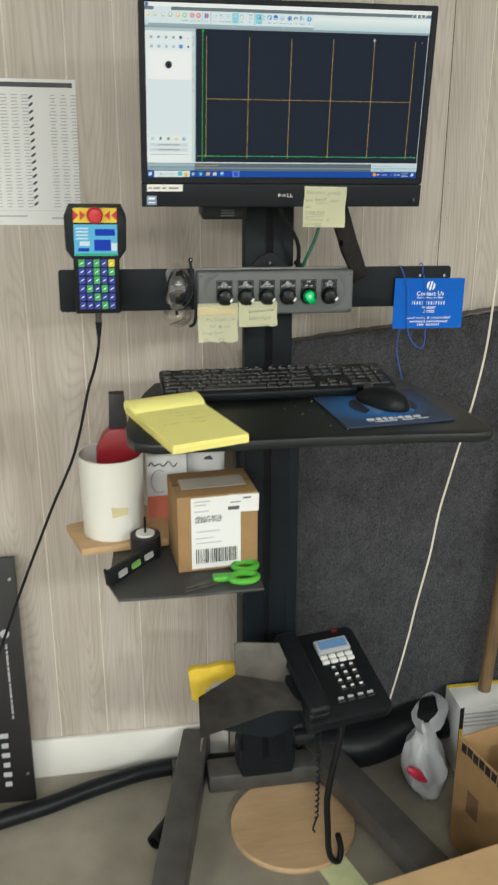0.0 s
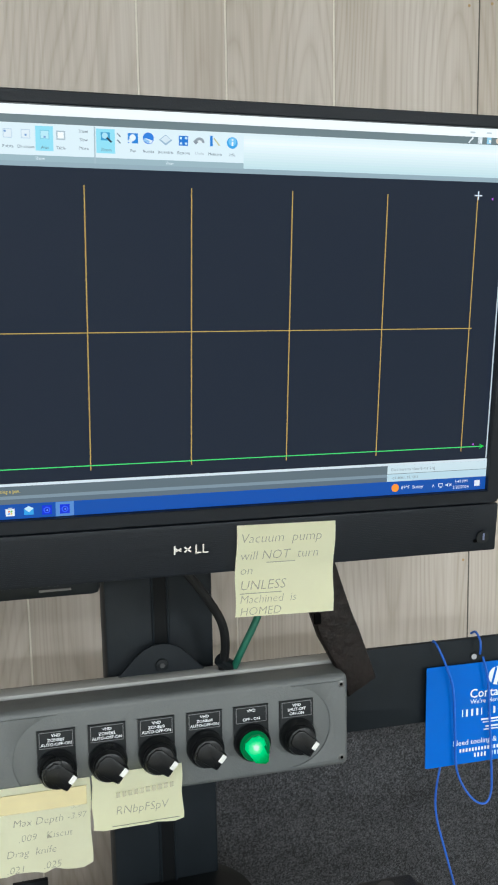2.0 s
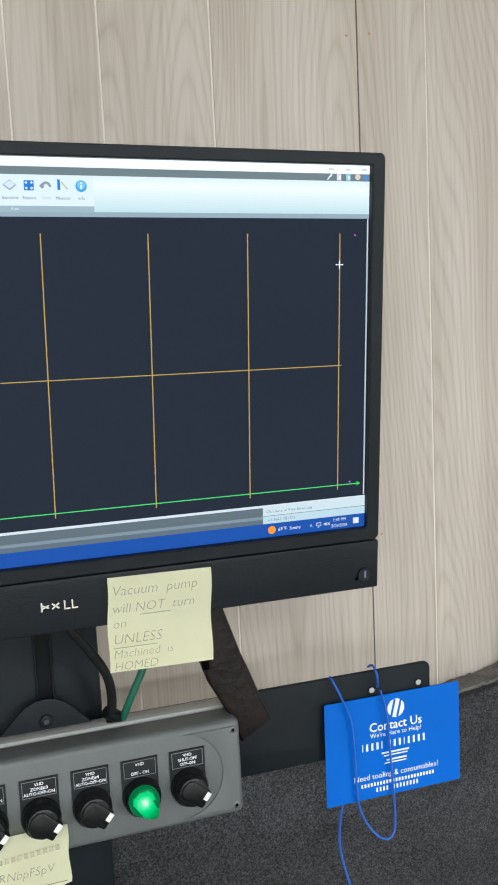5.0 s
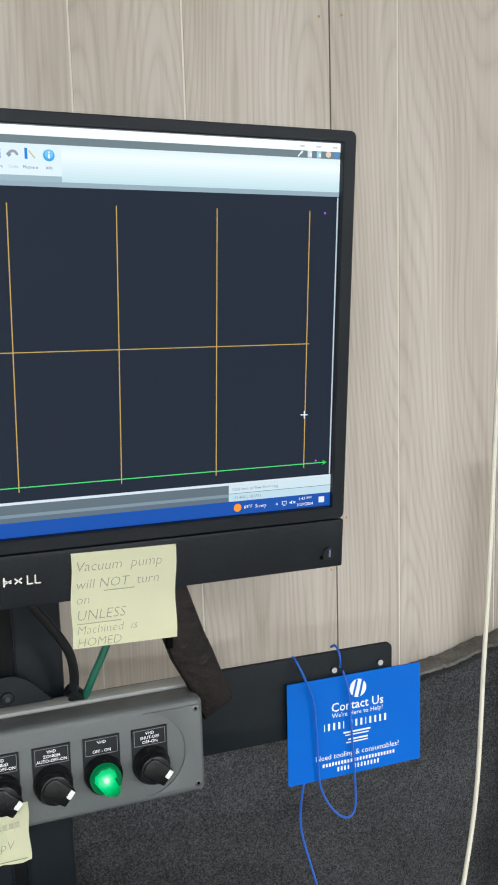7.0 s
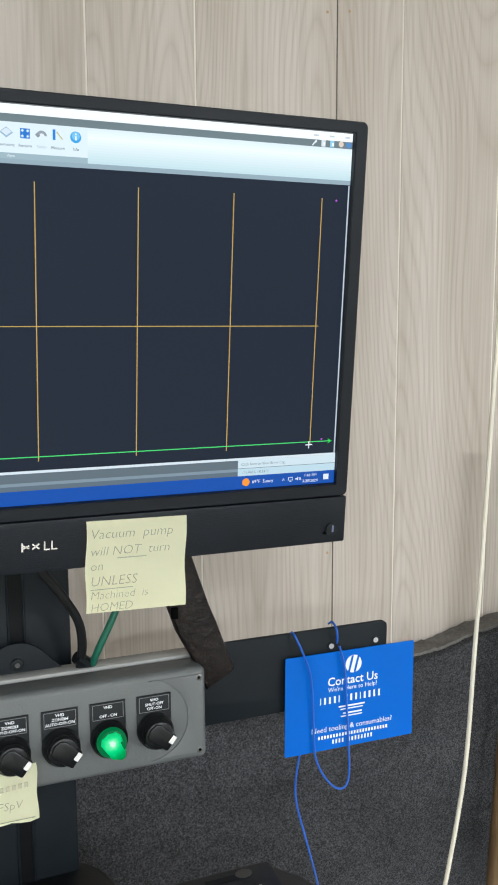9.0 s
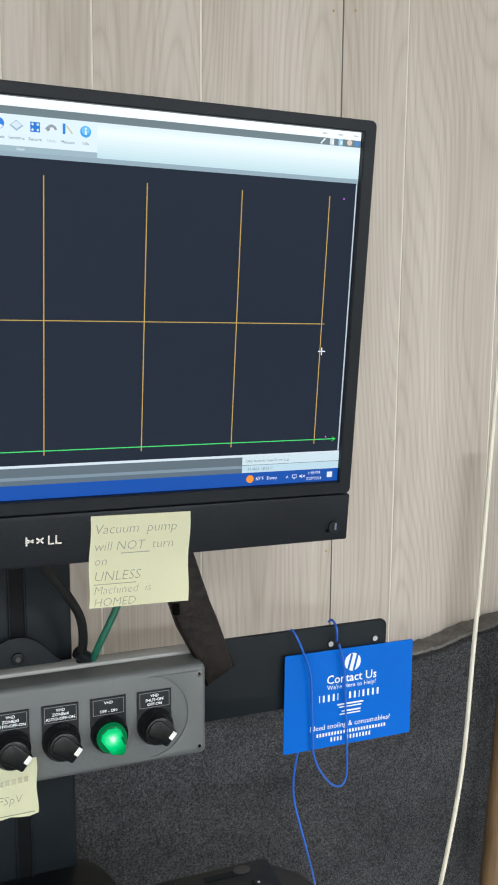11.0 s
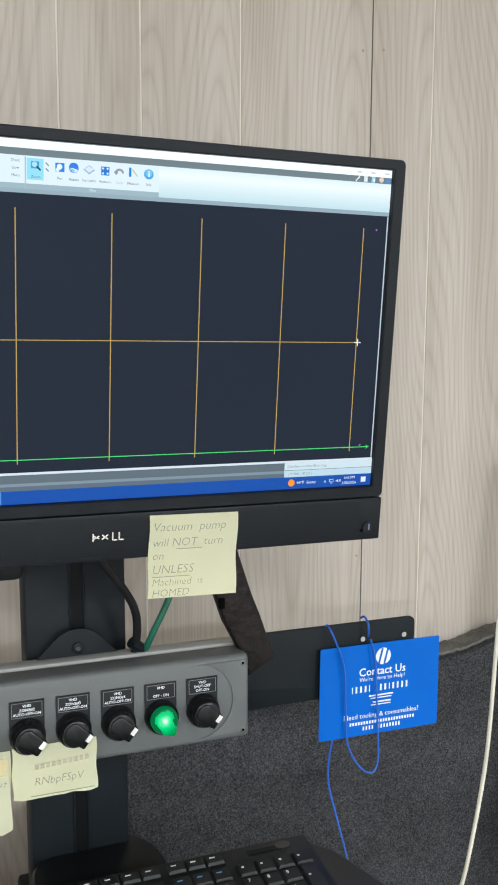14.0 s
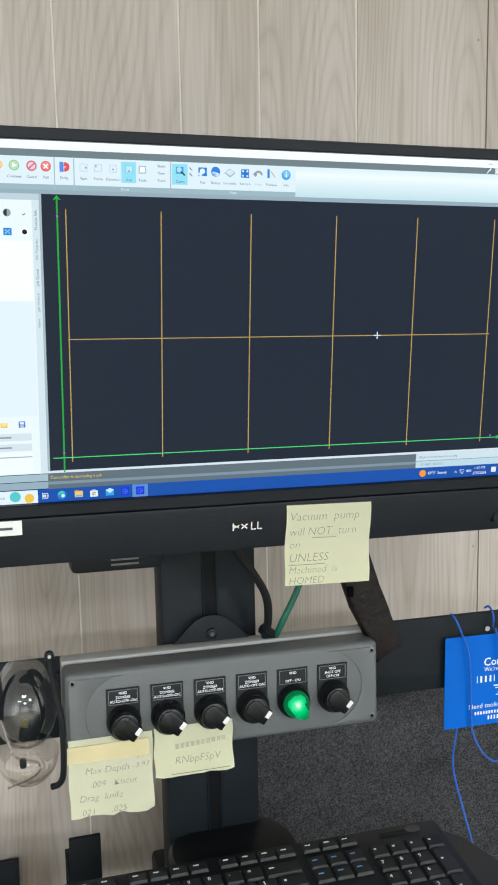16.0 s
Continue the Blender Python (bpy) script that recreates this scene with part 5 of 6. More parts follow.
YP = pose(-0.207, 0.812, TZ + 0.0005, 0, 0, 16.5)
yp = thing("yellow_legal_pad", YP, "yellow legal pad with its first pages folded over the top", "notepad")
part("page_block", box((0, -0.005, 0.007), (0.128, 0.225, 0.013), 0.0008, 1), PADEDGE, yp, local=True)
part("top_sheet", box((0, -0.005, 0.01425), (0.127, 0.224, 0.0012)), YELLOWPAD, yp, local=True)
roll = [(0.0560, 0.0150), (0.0600, 0.0185), (0.0680, 0.0222), (0.0780, 0.0250), (0.0880, 0.0265), (0.0980, 0.0262), (0.1060, 0.0240), (0.1120, 0.0195), (0.1140, 0.0140), (0.1120, 0.0080), (0.1060, 0.0050), (0.1040, 0.0150)]
part("folded_sheet", prism(roll, 0.129, pose(0.0645, 0, 0, 0, 0, 90), 0.0006), YELLOWPAD, yp, "pages rolled over the top edge", local=True)
bm = bmesh.new()
r_ = random.Random(8)
for y, xa, xb in ((0.040, -0.036, 0.010), (0.029, -0.018, 0.044), (0.014, -0.006, 0.006), (0.014, 0.018, 0.028), (-0.010, 0.014, 0.040), (-0.022, -0.040, -0.010), (-0.022, 0.002, 0.014), (-0.030, 0.010, 0.030)):
    x = xa
    while x < xb:
        h = r_.choice((0.0020, 0.0024, 0.0030, 0.0052))
        bx(bm, (x, y + h / 2 + r_.uniform(-0.0005, 0.0005), 0.0150), (0.0005, h, 0.0002), 0, 1, None)
        bx(bm, (x + 0.0008, y + r_.uniform(0.0, 0.0022), 0.0150), (r_.uniform(0.0008, 0.0020), 0.0005, 0.0002))
        x += r_.choice((0.0018, 0.0022, 0.0030, 0.0062))
part("faint_writing", bm, mat("faint_pencil", (0.40, 0.37, 0.16), 0.8), yp, local=True)
part("rule_lines", (lambda b_: [bx(b_, (0, 0.056 - i * 0.009, 0.01488), (0.126, 0.0004, 0.0001)) for i in range(18)][0])(bmesh.new()), mat("rule_blue", (0.66, 0.64, 0.28), 0.8), yp, local=True)
for i in range(9):
    x, y = r_.uniform(-0.03, 0.06), r_.uniform(0.74, 0.92)
    solo("paper_scrap", box((0, 0, 0), (r_.uniform(0.0008, 0.0032), r_.uniform(0.0008, 0.002), 0.0005), 0, 1, pose(x, y, TZ + 0.0006, 0, 0, r_.uniform(0, 90))), PAPER, "tiny white scrap on the black tray", "scrap", "scraps on the tray")

# ---------------------------------------------------------------- safety glasses
sg = thing("safety_glasses", (-0.176, 1.10, 1.235), "clear wrap-around safety glasses with a black temple hung on the bar", "glasses")


def lens_shell(cx, cz, rx, rz, depth, cut):
    b_ = bmesh.new()
    n, k = 20, 8
    rings = []
    for j in range(k + 1):
        f = j / k
        rings.append([b_.verts.new((cx + rx * f * math.cos(a) * (1 + cut * math.sin(a)), 1.118 - depth * math.sqrt(max(0.0, 1 - f * f)), cz + rz * f * math.sin(a))) for a in [2 * math.pi * i / n for i in range(n)]])
    for A, B in zip(rings, rings[1:]):
        for i in range(n):
            try:
                b_.faces.new((A[i], A[(i + 1) % n], B[(i + 1) % n], B[i]))
            except ValueError:
                pass
    bmesh.ops.remove_doubles(b_, verts=b_.verts[:], dist=1e-5)
    return b_


part("lens", lens_shell(-0.185, 1.306, 0.030, 0.044, 0.040, -0.12), LENS, sg, "clear curved lens").visible_shadow = False
part("lens", lens_shell(-0.185, 1.251, 0.029, 0.024, 0.034, 0.10), LENS, sg, "clear lower lens").visible_shadow = False
temple = tube([(-0.1625, 1.080, 1.360), (-0.1620, 1.079, 1.345), (-0.1580, 1.078, 1.322), (-0.1550, 1.077, 1.300), (-0.1545, 1.077, 1.278), (-0.1550, 1.078, 1.260), (-0.1562, 1.080, 1.246), (-0.1600, 1.083, 1.238), (-0.1660, 1.086, 1.235)], 0.0029, 6, 10)
part("temple", temple, BLACKPLASTIC, sg)
part("hinge", prism(disc(0.0042, 18), 0.006, pose(-0.1625, 1.0765, 1.361), 0.0012), BLACKPLASTIC, sg)
part("hinge_pin", prism(disc(0.0016, 12), 0.001, pose(-0.1625, 1.0760, 1.361)), STEEL, sg)
part("nose_pad", box((-0.190, 1.085, 1.262), (0.006, 0.006, 0.009), 0.002), BLACKPLASTIC, sg)
part("brow_rim", tube([(-0.206, 1.095, 1.300), (-0.198, 1.085, 1.272), (-0.188, 1.080, 1.268), (-0.176, 1.08, 1.262), (-0.180, 1.082, 1.25), (-0.204, 1.09, 1.238)], 0.0011, 5, 6), LENS, sg).visible_shadow = False

# ---------------------------------------------------------------- hand-held control pendant
HP = pose(-0.336, 1.098, 1.262, 0, 1.2, 0)
hp_ = thing("control_pendant", HP, "black hand-held machine control with a blue screen and coloured keys", "remote control")
part("housing", prism([(-0.041, 0), (0.041, 0), (0.042, 0.100), (0.055, 0.118), (0.056, 0.178), (0.047, 0.198), (-0.047, 0.198), (-0.056, 0.178), (-0.055, 0.118), (-0.042, 0.100)], 0.034, None, 0.004), BLACKPLASTIC, hp_, local=True)
part("screen_strip", box((0, -0.0012, 0.180), (0.078, 0.002, 0.026)), KEYYELLOW, hp_, "yellow stop strip", local=True)
for sx in (-1, 1):
    for k in (0.017, 0.029):
        part("arrow_mark", prism([(sx * (k + 0.010), 0.171), (sx * k, 0.180), (sx * (k + 0.010), 0.189)], 0.0006, pose(0, -0.0029, 0)), REDBUTTON, hp_, local=True)
part("stop_button", lathe([(0.008, 0), (0.0145, 0.004), (0.0145, 0.012), (0.011, 0.016), (0.002, 0.017)], 28, pose(0, -0.002, 0.181, 90)), REDBUTTON, hp_, "red mushroom stop button", local=True)
ps = part("display", box((0, -0.0012, 0.136), (0.078, 0.002, 0.056)), glow("pendant_display", lin(110, 205, 245), 1.0), hp_, "lit blue display", local=True)
part("display_field", bars([(0.017, 0.150, 0.036, 0.012), (0.012, 0.127, 0.030, 0.020), (-0.022, 0.119, 0.020, 0.006)], -0.0027), G(25, 65, 190), ps, local=True)
part("display_text", bars([(-0.024, 0.157 - 0.006 * i, 0.022, 0.0025) for i in range(4)] + [(-0.020, 0.130, 0.018, 0.008), (0.033, 0.124, 0.010, 0.014)], -0.0029), G(225, 240, 250), ps, local=True)
part("display_foot", bars([(0, 0.1105, 0.076, 0.004)], -0.0028), G(60, 190, 130), ps, local=True)
LAYOUT = ["gbgby", "bbgbg", "bbgbb", "bgbgb", "bbgbb", "bbbgb"]
kmesh = {c: mesh_of("pendant_key", box((0, 0, 0), (0.0118, 0.003, 0.0138), 0.0008, 1), m_, False) for c, m_ in (("b", KEYBLUE), ("g", KEYGREEN), ("y", KEYYELLOW))}
kmark = mesh_of("key_mark", box((0, 0, 0), (0.006, 0.0004, 0.0016), 0, 1, pose(0, 0, 0, 0, -30, 0)), WHITEPRINT, False)
for r, row in enumerate(LAYOUT):
    for c, ch in enumerate(row):
        o = new("pendant_key", kmesh[ch])
        o.parent, o.location = hp_, (-0.0270 + c * 0.0135, -0.0014, 0.0945 - r * 0.0156)
        k_ = new("key_mark", kmark)
        k_.parent, k_.location = o, (0, -0.0018, 0)
plug = part("plug", (lambda b_: rod(b_, (0, 0.017, 0.002), (0, 0.017, -0.020), 0.0065, 0.0055, 16))(bmesh.new()), DULLSTEEL, hp_, "metal cable connector", local=True)
part("strain_relief", (lambda b_: rod(b_, (0, 0.017, -0.018), (0, 0.017, -0.046), 0.0068, 0.004, 16))(bmesh.new()), BLACKPLASTIC, hp_, local=True)
solo("pendant_cable", tube([(-0.337, 1.115, 1.22), (-0.340, 1.115, 1.19), (-0.350, 1.115, 1.15), (-0.364, 1.115, 1.109), (-0.381, 1.115, 1.04), (-0.400, 1.115, 0.976), (-0.422, 1.115, 0.925), (-0.446, 1.115, 0.875), (-0.478, 1.115, 0.80), (-0.506, 1.115, 0.734), (-0.540, 1.115, 0.65), (-0.572, 1.115, 0.569), (-0.66, 1.115, 0.36), (-0.80, 1.11, 0.15), (-0.95, 1.1, 0.01)], 0.0029, 6, 10), BLACKCABLE, "black cable running down from the pendant", "cable")

# printed chart on the wall
PX, PZ = -0.459, 1.538
chart = thing("wall_chart", pose(PX, WALL - 0.001, PZ, 0, 1.0, 0), "white printed tooling chart pinned to the panelling", "poster")
part("sheet", box((0, 0, 0), (0.200, 0.0006, 0.284)), PAPER, chart, local=True)
part("heading", bars([(0.0, 0.131, 0.186, 0.009)], -0.0006), PRINTDARK, chart, local=True)
r_ = random.Random(3)
part("entry_print", bars([(-0.085 + c * 0.021 + (0.012 if c > 4 else 0), 0.112 - i * 0.0062, r_.uniform(0.008, 0.015), 0.0018) for i in range(36) for c in range(9) if c not in (5,)], -0.0006), PRINTGREY, chart, local=True)
bm = bmesh.new()
for i in range(16):
    bx(bm, (0, 0, 0), (0.010, 0.0003, 0.0042), 0, 1, pose(0.010, -0.0006, 0.108 - i * 0.0138, 0, -40, 0))
part("tool_pictures", bm, PRINTDARK, chart, local=True)
part("footer_line", bars([(0, -0.113, 0.19, 0.0006), (-0.05, -0.124, 0.08, 0.003), (0.06, -0.128, 0.04, 0.003)], -0.0006), PRINTGREY, chart, local=True)

# ---------------------------------------------------------------- shelves on the left of the column
SZ = 0.782
sh = thing("side_shelf", (-0.19, 1.0, SZ), "dark steel side shelf plate bolted to the column", "shelf")
part("plate", slab(((-0.330, 1.10), (-0.345, 0.93), (-0.328, 0.872), (-0.20, 0.868), (-0.058, 0.872), (-0.060, 0.98), (-0.05, 1.16), (-0.25, 1.16)), SZ - 0.006, 0.006, 0.0015), SOFTGREY, sh)
part("bracket", box((-0.10, 1.14, SZ - 0.03), (0.10, 0.04, 0.05), 0.003), BLACKMETAL, sh)
wb = solo("wooden_shelf", slab(((-0.26, 1.25), (-0.428, 1.175), (-0.395, 1.055), (-0.22, 1.075), (-0.17, 1.25)), SZ + 0.001, 0.016, 0.002), BOARDWOOD, "bare plywood offcut used as a shelf, resting on the steel plate", "shelf")
WZ = SZ + 0.017
CX, CY = -0.328, 1.135
bk = thing("white_tub", (CX, CY, WZ), "white plastic tub patched with a piece of tape, on the plywood", "tub")
part("wall", lathe([(0.059, 0.0), (0.0625, 0.002), (0.0655, 0.165), (0.067, 0.172), (0.063, 0.172), (0.060, 0.01), (0.002, 0.008)], 40, Matrix.Translation((CX, CY, WZ))), BUCKETWHITE, bk)
part("tape_patch", prism([(-0.014, 0.055), (0.016, 0.062), (0.018, 0.075), (-0.016, 0.078)], 0.001, pose(CX + 0.012, CY - 0.0655, WZ)), TAPE, bk, "torn yellow tape")
bt = thing("red_bottle", (-0.312, 1.155, WZ + 0.01), "flat red bottle with a dark neck standing in the tub", "bottle")
part("body", prism([(-0.045, 0.0), (0.045, 0.0), (0.046, 0.155), (0.040, 0.192), (0.022, 0.213), (-0.014, 0.213), (-0.030, 0.198), (-0.044, 0.168)], 0.035, pose(-0.312, 1.135, WZ + 0.008), 0.006), RED, bt)
part("neck", prism([(-0.016, 0.208), (0.022, 0.208), (0.017, 0.285), (-0.013, 0.285)], 0.024, pose(-0.312, 1.140, WZ + 0.008), 0.003), DARKCAP, bt, "dark purple-black neck")
rb = thing("tall_packet", (-0.215, 1.19, WZ), "white and coral printed packet standing at the back", "packet")
part("carton", box((-0.212, 1.21, WZ + 0.068), (0.085, 0.05, 0.142), 0.002), PAPER, rb)
part("coral_base", box((-0.212, 1.1838, WZ + 0.024), (0.0845, 0.003, 0.050), 0.0005, 1), CORAL, rb)
part("script_line", tube([(-0.25, 1.1838, WZ + 0.118), (-0.244, 1.1838, WZ + 0.126), (-0.238, 1.1838, WZ + 0.117), (-0.228, 1.1838, WZ + 0.122), (-0.218, 1.1838, WZ + 0.116), (-0.208, 1.1838, WZ + 0.127), (-0.198, 1.1838, WZ + 0.114), (-0.19, 1.1838, WZ + 0.122)], 0.0012, 4, 6), INK, rb, "black script stroke")
part("ring_print", tube([(-0.228 + 0.018 * math.cos(a), 1.1838, WZ + 0.082 + 0.026 * math.sin(a)) for a in [radians(60 + 240 * k / 10) for k in range(11)]], 0.0015, 3, 6), mat("ring_blue", (0.45, 0.50, 0.60), 0.6), rb)
wbx = thing("white_packet", (-0.122, 1.24, WZ), "white folded packet behind the carton", "packet")
part("carton", box((-0.124, 1.245, SZ + 0.08), (0.082, 0.04, 0.156), 0.002), PAPER, wbx)
part("print_mark", prism([(-0.012, 0), (0.010, -0.002), (0.004, 0.008), (-0.006, 0.006)], 0.0006, pose(-0.118, 1.2242, SZ + 0.128)), PRINTDARK, wbx)

# shipping carton
CM = pose(-0.137, 1.02, SZ + 0.0005, 0, 0, 4)
ct = thing("shipping_carton", CM, "small brown shipping carton with white labels on the steel shelf", "carton")
part("body", box((0, 0, 0.079), (0.156, 0.125, 0.157), 0.002), CARDBOARD, ct, local=True)
part("top_tape", box((0, 0, 0.1580), (0.05, 0.126, 0.0008), 0, 1, pose(0, 0, 0, 0, 0, 90)), PACKTAPE, ct, "glossy packing tape", local=True)
part("flap_seam", box((0, 0.0, 0.1577), (0.156, 0.0012, 0.0006)), SLOT, ct, local=True)
lb = part("address_label", box((-0.004, -0.0630, 0.080), (0.096, 0.0006, 0.148)), PAPER, ct, "white shipping label", local=True)
lb2 = part("small_label", box((0.046, -0.0636, 0.138), (0.058, 0.0006, 0.036), 0, 1, pose(0, 0, 0, 0, 2, 0)), PAPER, ct, "second small label", local=True)
r_ = random.Random(5)
bm = bars([], 0)
x = -0.044
while x < 0.038:
    w = r_.choice((0.0008, 0.0012, 0.002, 0.0028))
    bx(bm, (x + w / 2, -0.0636, 0.032), (w, 0.0003, 0.030))
    x += w + r_.choice((0.0010, 0.0016, 0.0022))
part("barcode", bm, INK, lb, local=True)
part("code_block", bars([(-0.044 + 0.003 * (i % 18), 0.104 + 0.0034 * (i // 18), 0.0022, 0.0026) for i in range(72) if r_.random() > 0.3], -0.0636), INK, lb, local=True)
part("label_lines", bars([(-0.030, 0.146, 0.03, 0.002), (-0.034, 0.139, 0.022, 0.002), (-0.032, 0.126, 0.028, 0.002), (-0.02, 0.084, 0.046, 0.002), (-0.026, 0.070, 0.036, 0.002), (-0.018, 0.060, 0.05, 0.002)], -0.0636), PRINTGREY, lb, local=True)
part("label_lines", bars([(0.030, 0.128, 0.022, 0.007), (0.056, 0.147, 0.016, 0.003), (0.034, 0.140, 0.020, 0.002)], -0.0642), PRINTDARK, lb2, local=True)

# spirit level, tape reel, scissors
lv = thing("torpedo_level", pose(-0.296, 0.972, SZ + 0.016, 0, -8, 40), "short dark spirit level with pale vial windows, lying on a reel", "level")
part("bar", box((0, 0, 0.004), (0.120, 0.016, 0.030), 0.003), BLACKPLASTIC, lv, local=True)
part("end_cap", box((-0.061, 0, 0.004), (0.006, 0.022, 0.036), 0.002), BLACKPLASTIC, lv, local=True)
for x, m_ in ((-0.034, GREYRIM), (0.0, VIALGREEN), (0.034, GREYRIM)):
    part("vial_window", box((x, -0.0084, 0.005), (0.022, 0.001, 0.013), 0.002, 1), m_, lv, local=True)
tr_ = thing("tape_reel", (-0.272, 1.045, SZ), "dark reel of tape with a white core on the steel shelf", "tape")
part("roll", lathe([(0.012, 0), (0.030, 0), (0.030, 0.045), (0.012, 0.045)], 32, Matrix.Translation((-0.268, 1.045, SZ))), DARKCAP, tr_)
part("core", lathe([(0.004, 0.044), (0.019, 0.044), (0.019, 0.049), (0.004, 0.049)], 28, Matrix.Translation((-0.268, 1.045, SZ))), WHITEPLASTIC, tr_)
part("spindle", (lambda b_: rod(b_, (-0.268, 1.045, SZ + 0.045), (-0.268, 1.045, SZ + 0.082), 0.0025, None, 10))(bmesh.new()), BLACKPLASTIC, tr_)
sc = thing("scissors", (-0.13, 0.905, SZ), "scissors with bright green handles on the steel shelf", "scissors")
for k, (dz, dy) in enumerate(((0.003, 0.0), (0.006, 0.006))):
    part("blade", slab([(-0.205, 0.875 + dy), (-0.14, 0.895 + dy), (-0.142, 0.910 + dy)], SZ + dz, 0.0015), WORNSTEEL, sc)
for cx_, cy_, rx_ in ((-0.082, 0.948, 0.022), (-0.092, 0.902, 0.026)):
    part("finger_loop", tube([(cx_ + rx_ * math.cos(a), cy_ + 0.017 * math.sin(a), SZ + 0.009) for a in [2 * math.pi * k / 12 for k in range(13)]], 0.0062, 3, 8), GREENPLASTIC, sc)
part("handle_root", box((-0.128, 0.910, SZ + 0.008), (0.045, 0.020, 0.012), 0.004, 2), GREENPLASTIC, sc)

# ---------------------------------------------------------------- telephone and its steel cradle
cr = thing("phone_cradle", (-0.05, 1.05, 0.38), "bent dull steel cradle arm fixed to the column", "bracket")
part("upper_plate", prism([(-0.093, 0.562), (-0.086, 0.567), (0.004, 0.556), (0.045, 0.45), (0.030, 0.42), (-0.090, 0.488)], 0.004, pose(0, 1.03, 0, 0, 0, 0), 0.001), WORNSTEEL, cr)
bm = bmesh.new()
vs = [bm.verts.new(p) for p in ((-0.090, 1.028, 0.490), (0.040, 1.02, 0.455), (0.045, 0.935, 0.452), (-0.02, 0.932, 0.460), (-0.176, 0.950, 0.397), (-0.176, 0.970, 0.484))]
fs = [bm.faces.new(vs)]
bmesh.ops.solidify(bm, geom=fs, thickness=0.004)
part("lower_plate", bm, WORNSTEEL, cr)
part("side_gusset", prism([(-0.150, 0.392), (0.050, 0.448), (0.075, 0.395), (-0.02, 0.352)], 0.05, pose(0, 0.985, 0)), BLACKMETAL, cr)
part("clamp", box((0.02, 1.09, 0.42), (0.10, 0.12, 0.06), 0.006), BLACKMETAL, cr)
part("pin", (lambda b_: rod(b_, (-0.172, 0.95, 0.397), (-0.176, 0.95, 0.365), 0.003, 0.001, 8))(bmesh.new()), STEEL, cr)
part("wing_nut", box((0.05, 0.97, 0.36), (0.05, 0.03, 0.03), 0.01), BLACKPLASTIC, cr)
yt = thing("yellow_caution_tag", (-0.13, 1.07, 0.40), "crumpled yellow plastic guard with a grey clip", "tag")
part("guard", prism([(-0.188, 0.474), (-0.172, 0.482), (-0.150, 0.479), (-0.118, 0.485), (-0.084, 0.483), (-0.082, 0.448), (-0.135, 0.440), (-0.150, 0.405), (-0.166, 0.392), (-0.180, 0.402)], 0.02, pose(0, 1.075, 0), 0.004), YELLOW, yt)
part("clip", box((-0.118, 1.07, 0.412), (0.066, 0.02, 0.032), 0.003), PRINTGREY, yt)

PH = pose(0.120, 1.030, 0.470, 18, 0, 11)
ph = thing("desk_phone", PH, "black office desk phone with a pale blue display on the cradle", "telephone")
part("body", slab(rounded(0.200, 0.235, 0.018), -0.030, 0.030, 0.006), BLACKPLASTIC, ph, local=True)
hs = part("handset", box((-0.073, 0.0, 0.024), (0.050, 0.215, 0.026), 0.011, 3), BLACKPLASTIC, ph, "curved black handset", local=True)
part("earpiece", box((-0.073, 0.085, 0.008), (0.052, 0.05, 0.03), 0.01, 3), BLACKPLASTIC, hs, local=True)
part("mouthpiece", box((-0.073, -0.085, 0.008), (0.052, 0.05, 0.03), 0.01, 3), BLACKPLASTIC, hs, local=True)
dp = part("display_hood", box((0.030, 0.066, 0.005), (0.078, 0.036, 0.012), 0.003), PRINTGREY, ph, local=True)
part("display", box((0.030, 0.067, 0.0115), (0.066, 0.022, 0.002)), glow("phone_display", lin(120, 165, 215), 0.7), dp, "pale blue display", local=True)
for r in range(2):
    for c in range(4):
        part("soft_key", box((-0.0 + c * 0.020, 0.040 - r * 0.013, 0.003), (0.017, 0.010, 0.006), 0.0015, 1), WHITEPLASTIC, ph, local=True)
for r in range(4):
    for c in range(3):
        part("dial_key", box((0.010 + c * 0.021, 0.008 - r * 0.018, 0.002), (0.013, 0.010, 0.005), 0.001, 1), KEYCAP, ph, local=True)
        part("dial_mark", box((0.010 + c * 0.021, 0.010 - r * 0.018, 0.0048), (0.008, 0.005, 0.0004)), KEYPRINT, ph, local=True)
for c in range(4):
    part("line_key", box((-0.008 + c * 0.023, -0.072, 0.002), (0.017, 0.014, 0.005), 0.001, 1), KEYCAP, ph, local=True)
    part("line_mark", box((-0.008 + c * 0.023, -0.070, 0.0048), (0.013, 0.006, 0.0004)), PRINTGREY, ph, local=True)
part("message_light", box((0.055, 0.108, 0.002), (0.012, 0.004, 0.004)), RED, ph, local=True)
solo("handset_cord", tube([(0.079 + 0.004 * math.sin(i * 2.1), 0.955 + 0.004 * math.cos(i * 2.1), 0.41 - 0.0052 * i) for i in range(52)] + [(0.070, 0.95, 0.125), (0.075, 0.95, 0.115)], 0.0022, 2, 6), BLACKCABLE, "coiled black handset cord hanging from the phone", "cord")
solo("phone_lead", tube([(0.134, 0.96, 0.42), (0.122, 0.955, 0.34), (0.108, 0.95, 0.27), (0.100, 0.95, 0.20), (0.104, 0.95, 0.12), (0.108, 0.95, 0.06), (0.118, 0.95, 0.030), (0.134, 0.955, 0.020), (0.139, 0.96, 0.05), (0.132, 0.965, 0.085)], 0.0072, 6, 10), BLACKCABLE, "thick black lead looping to the floor below the phone", "cord")

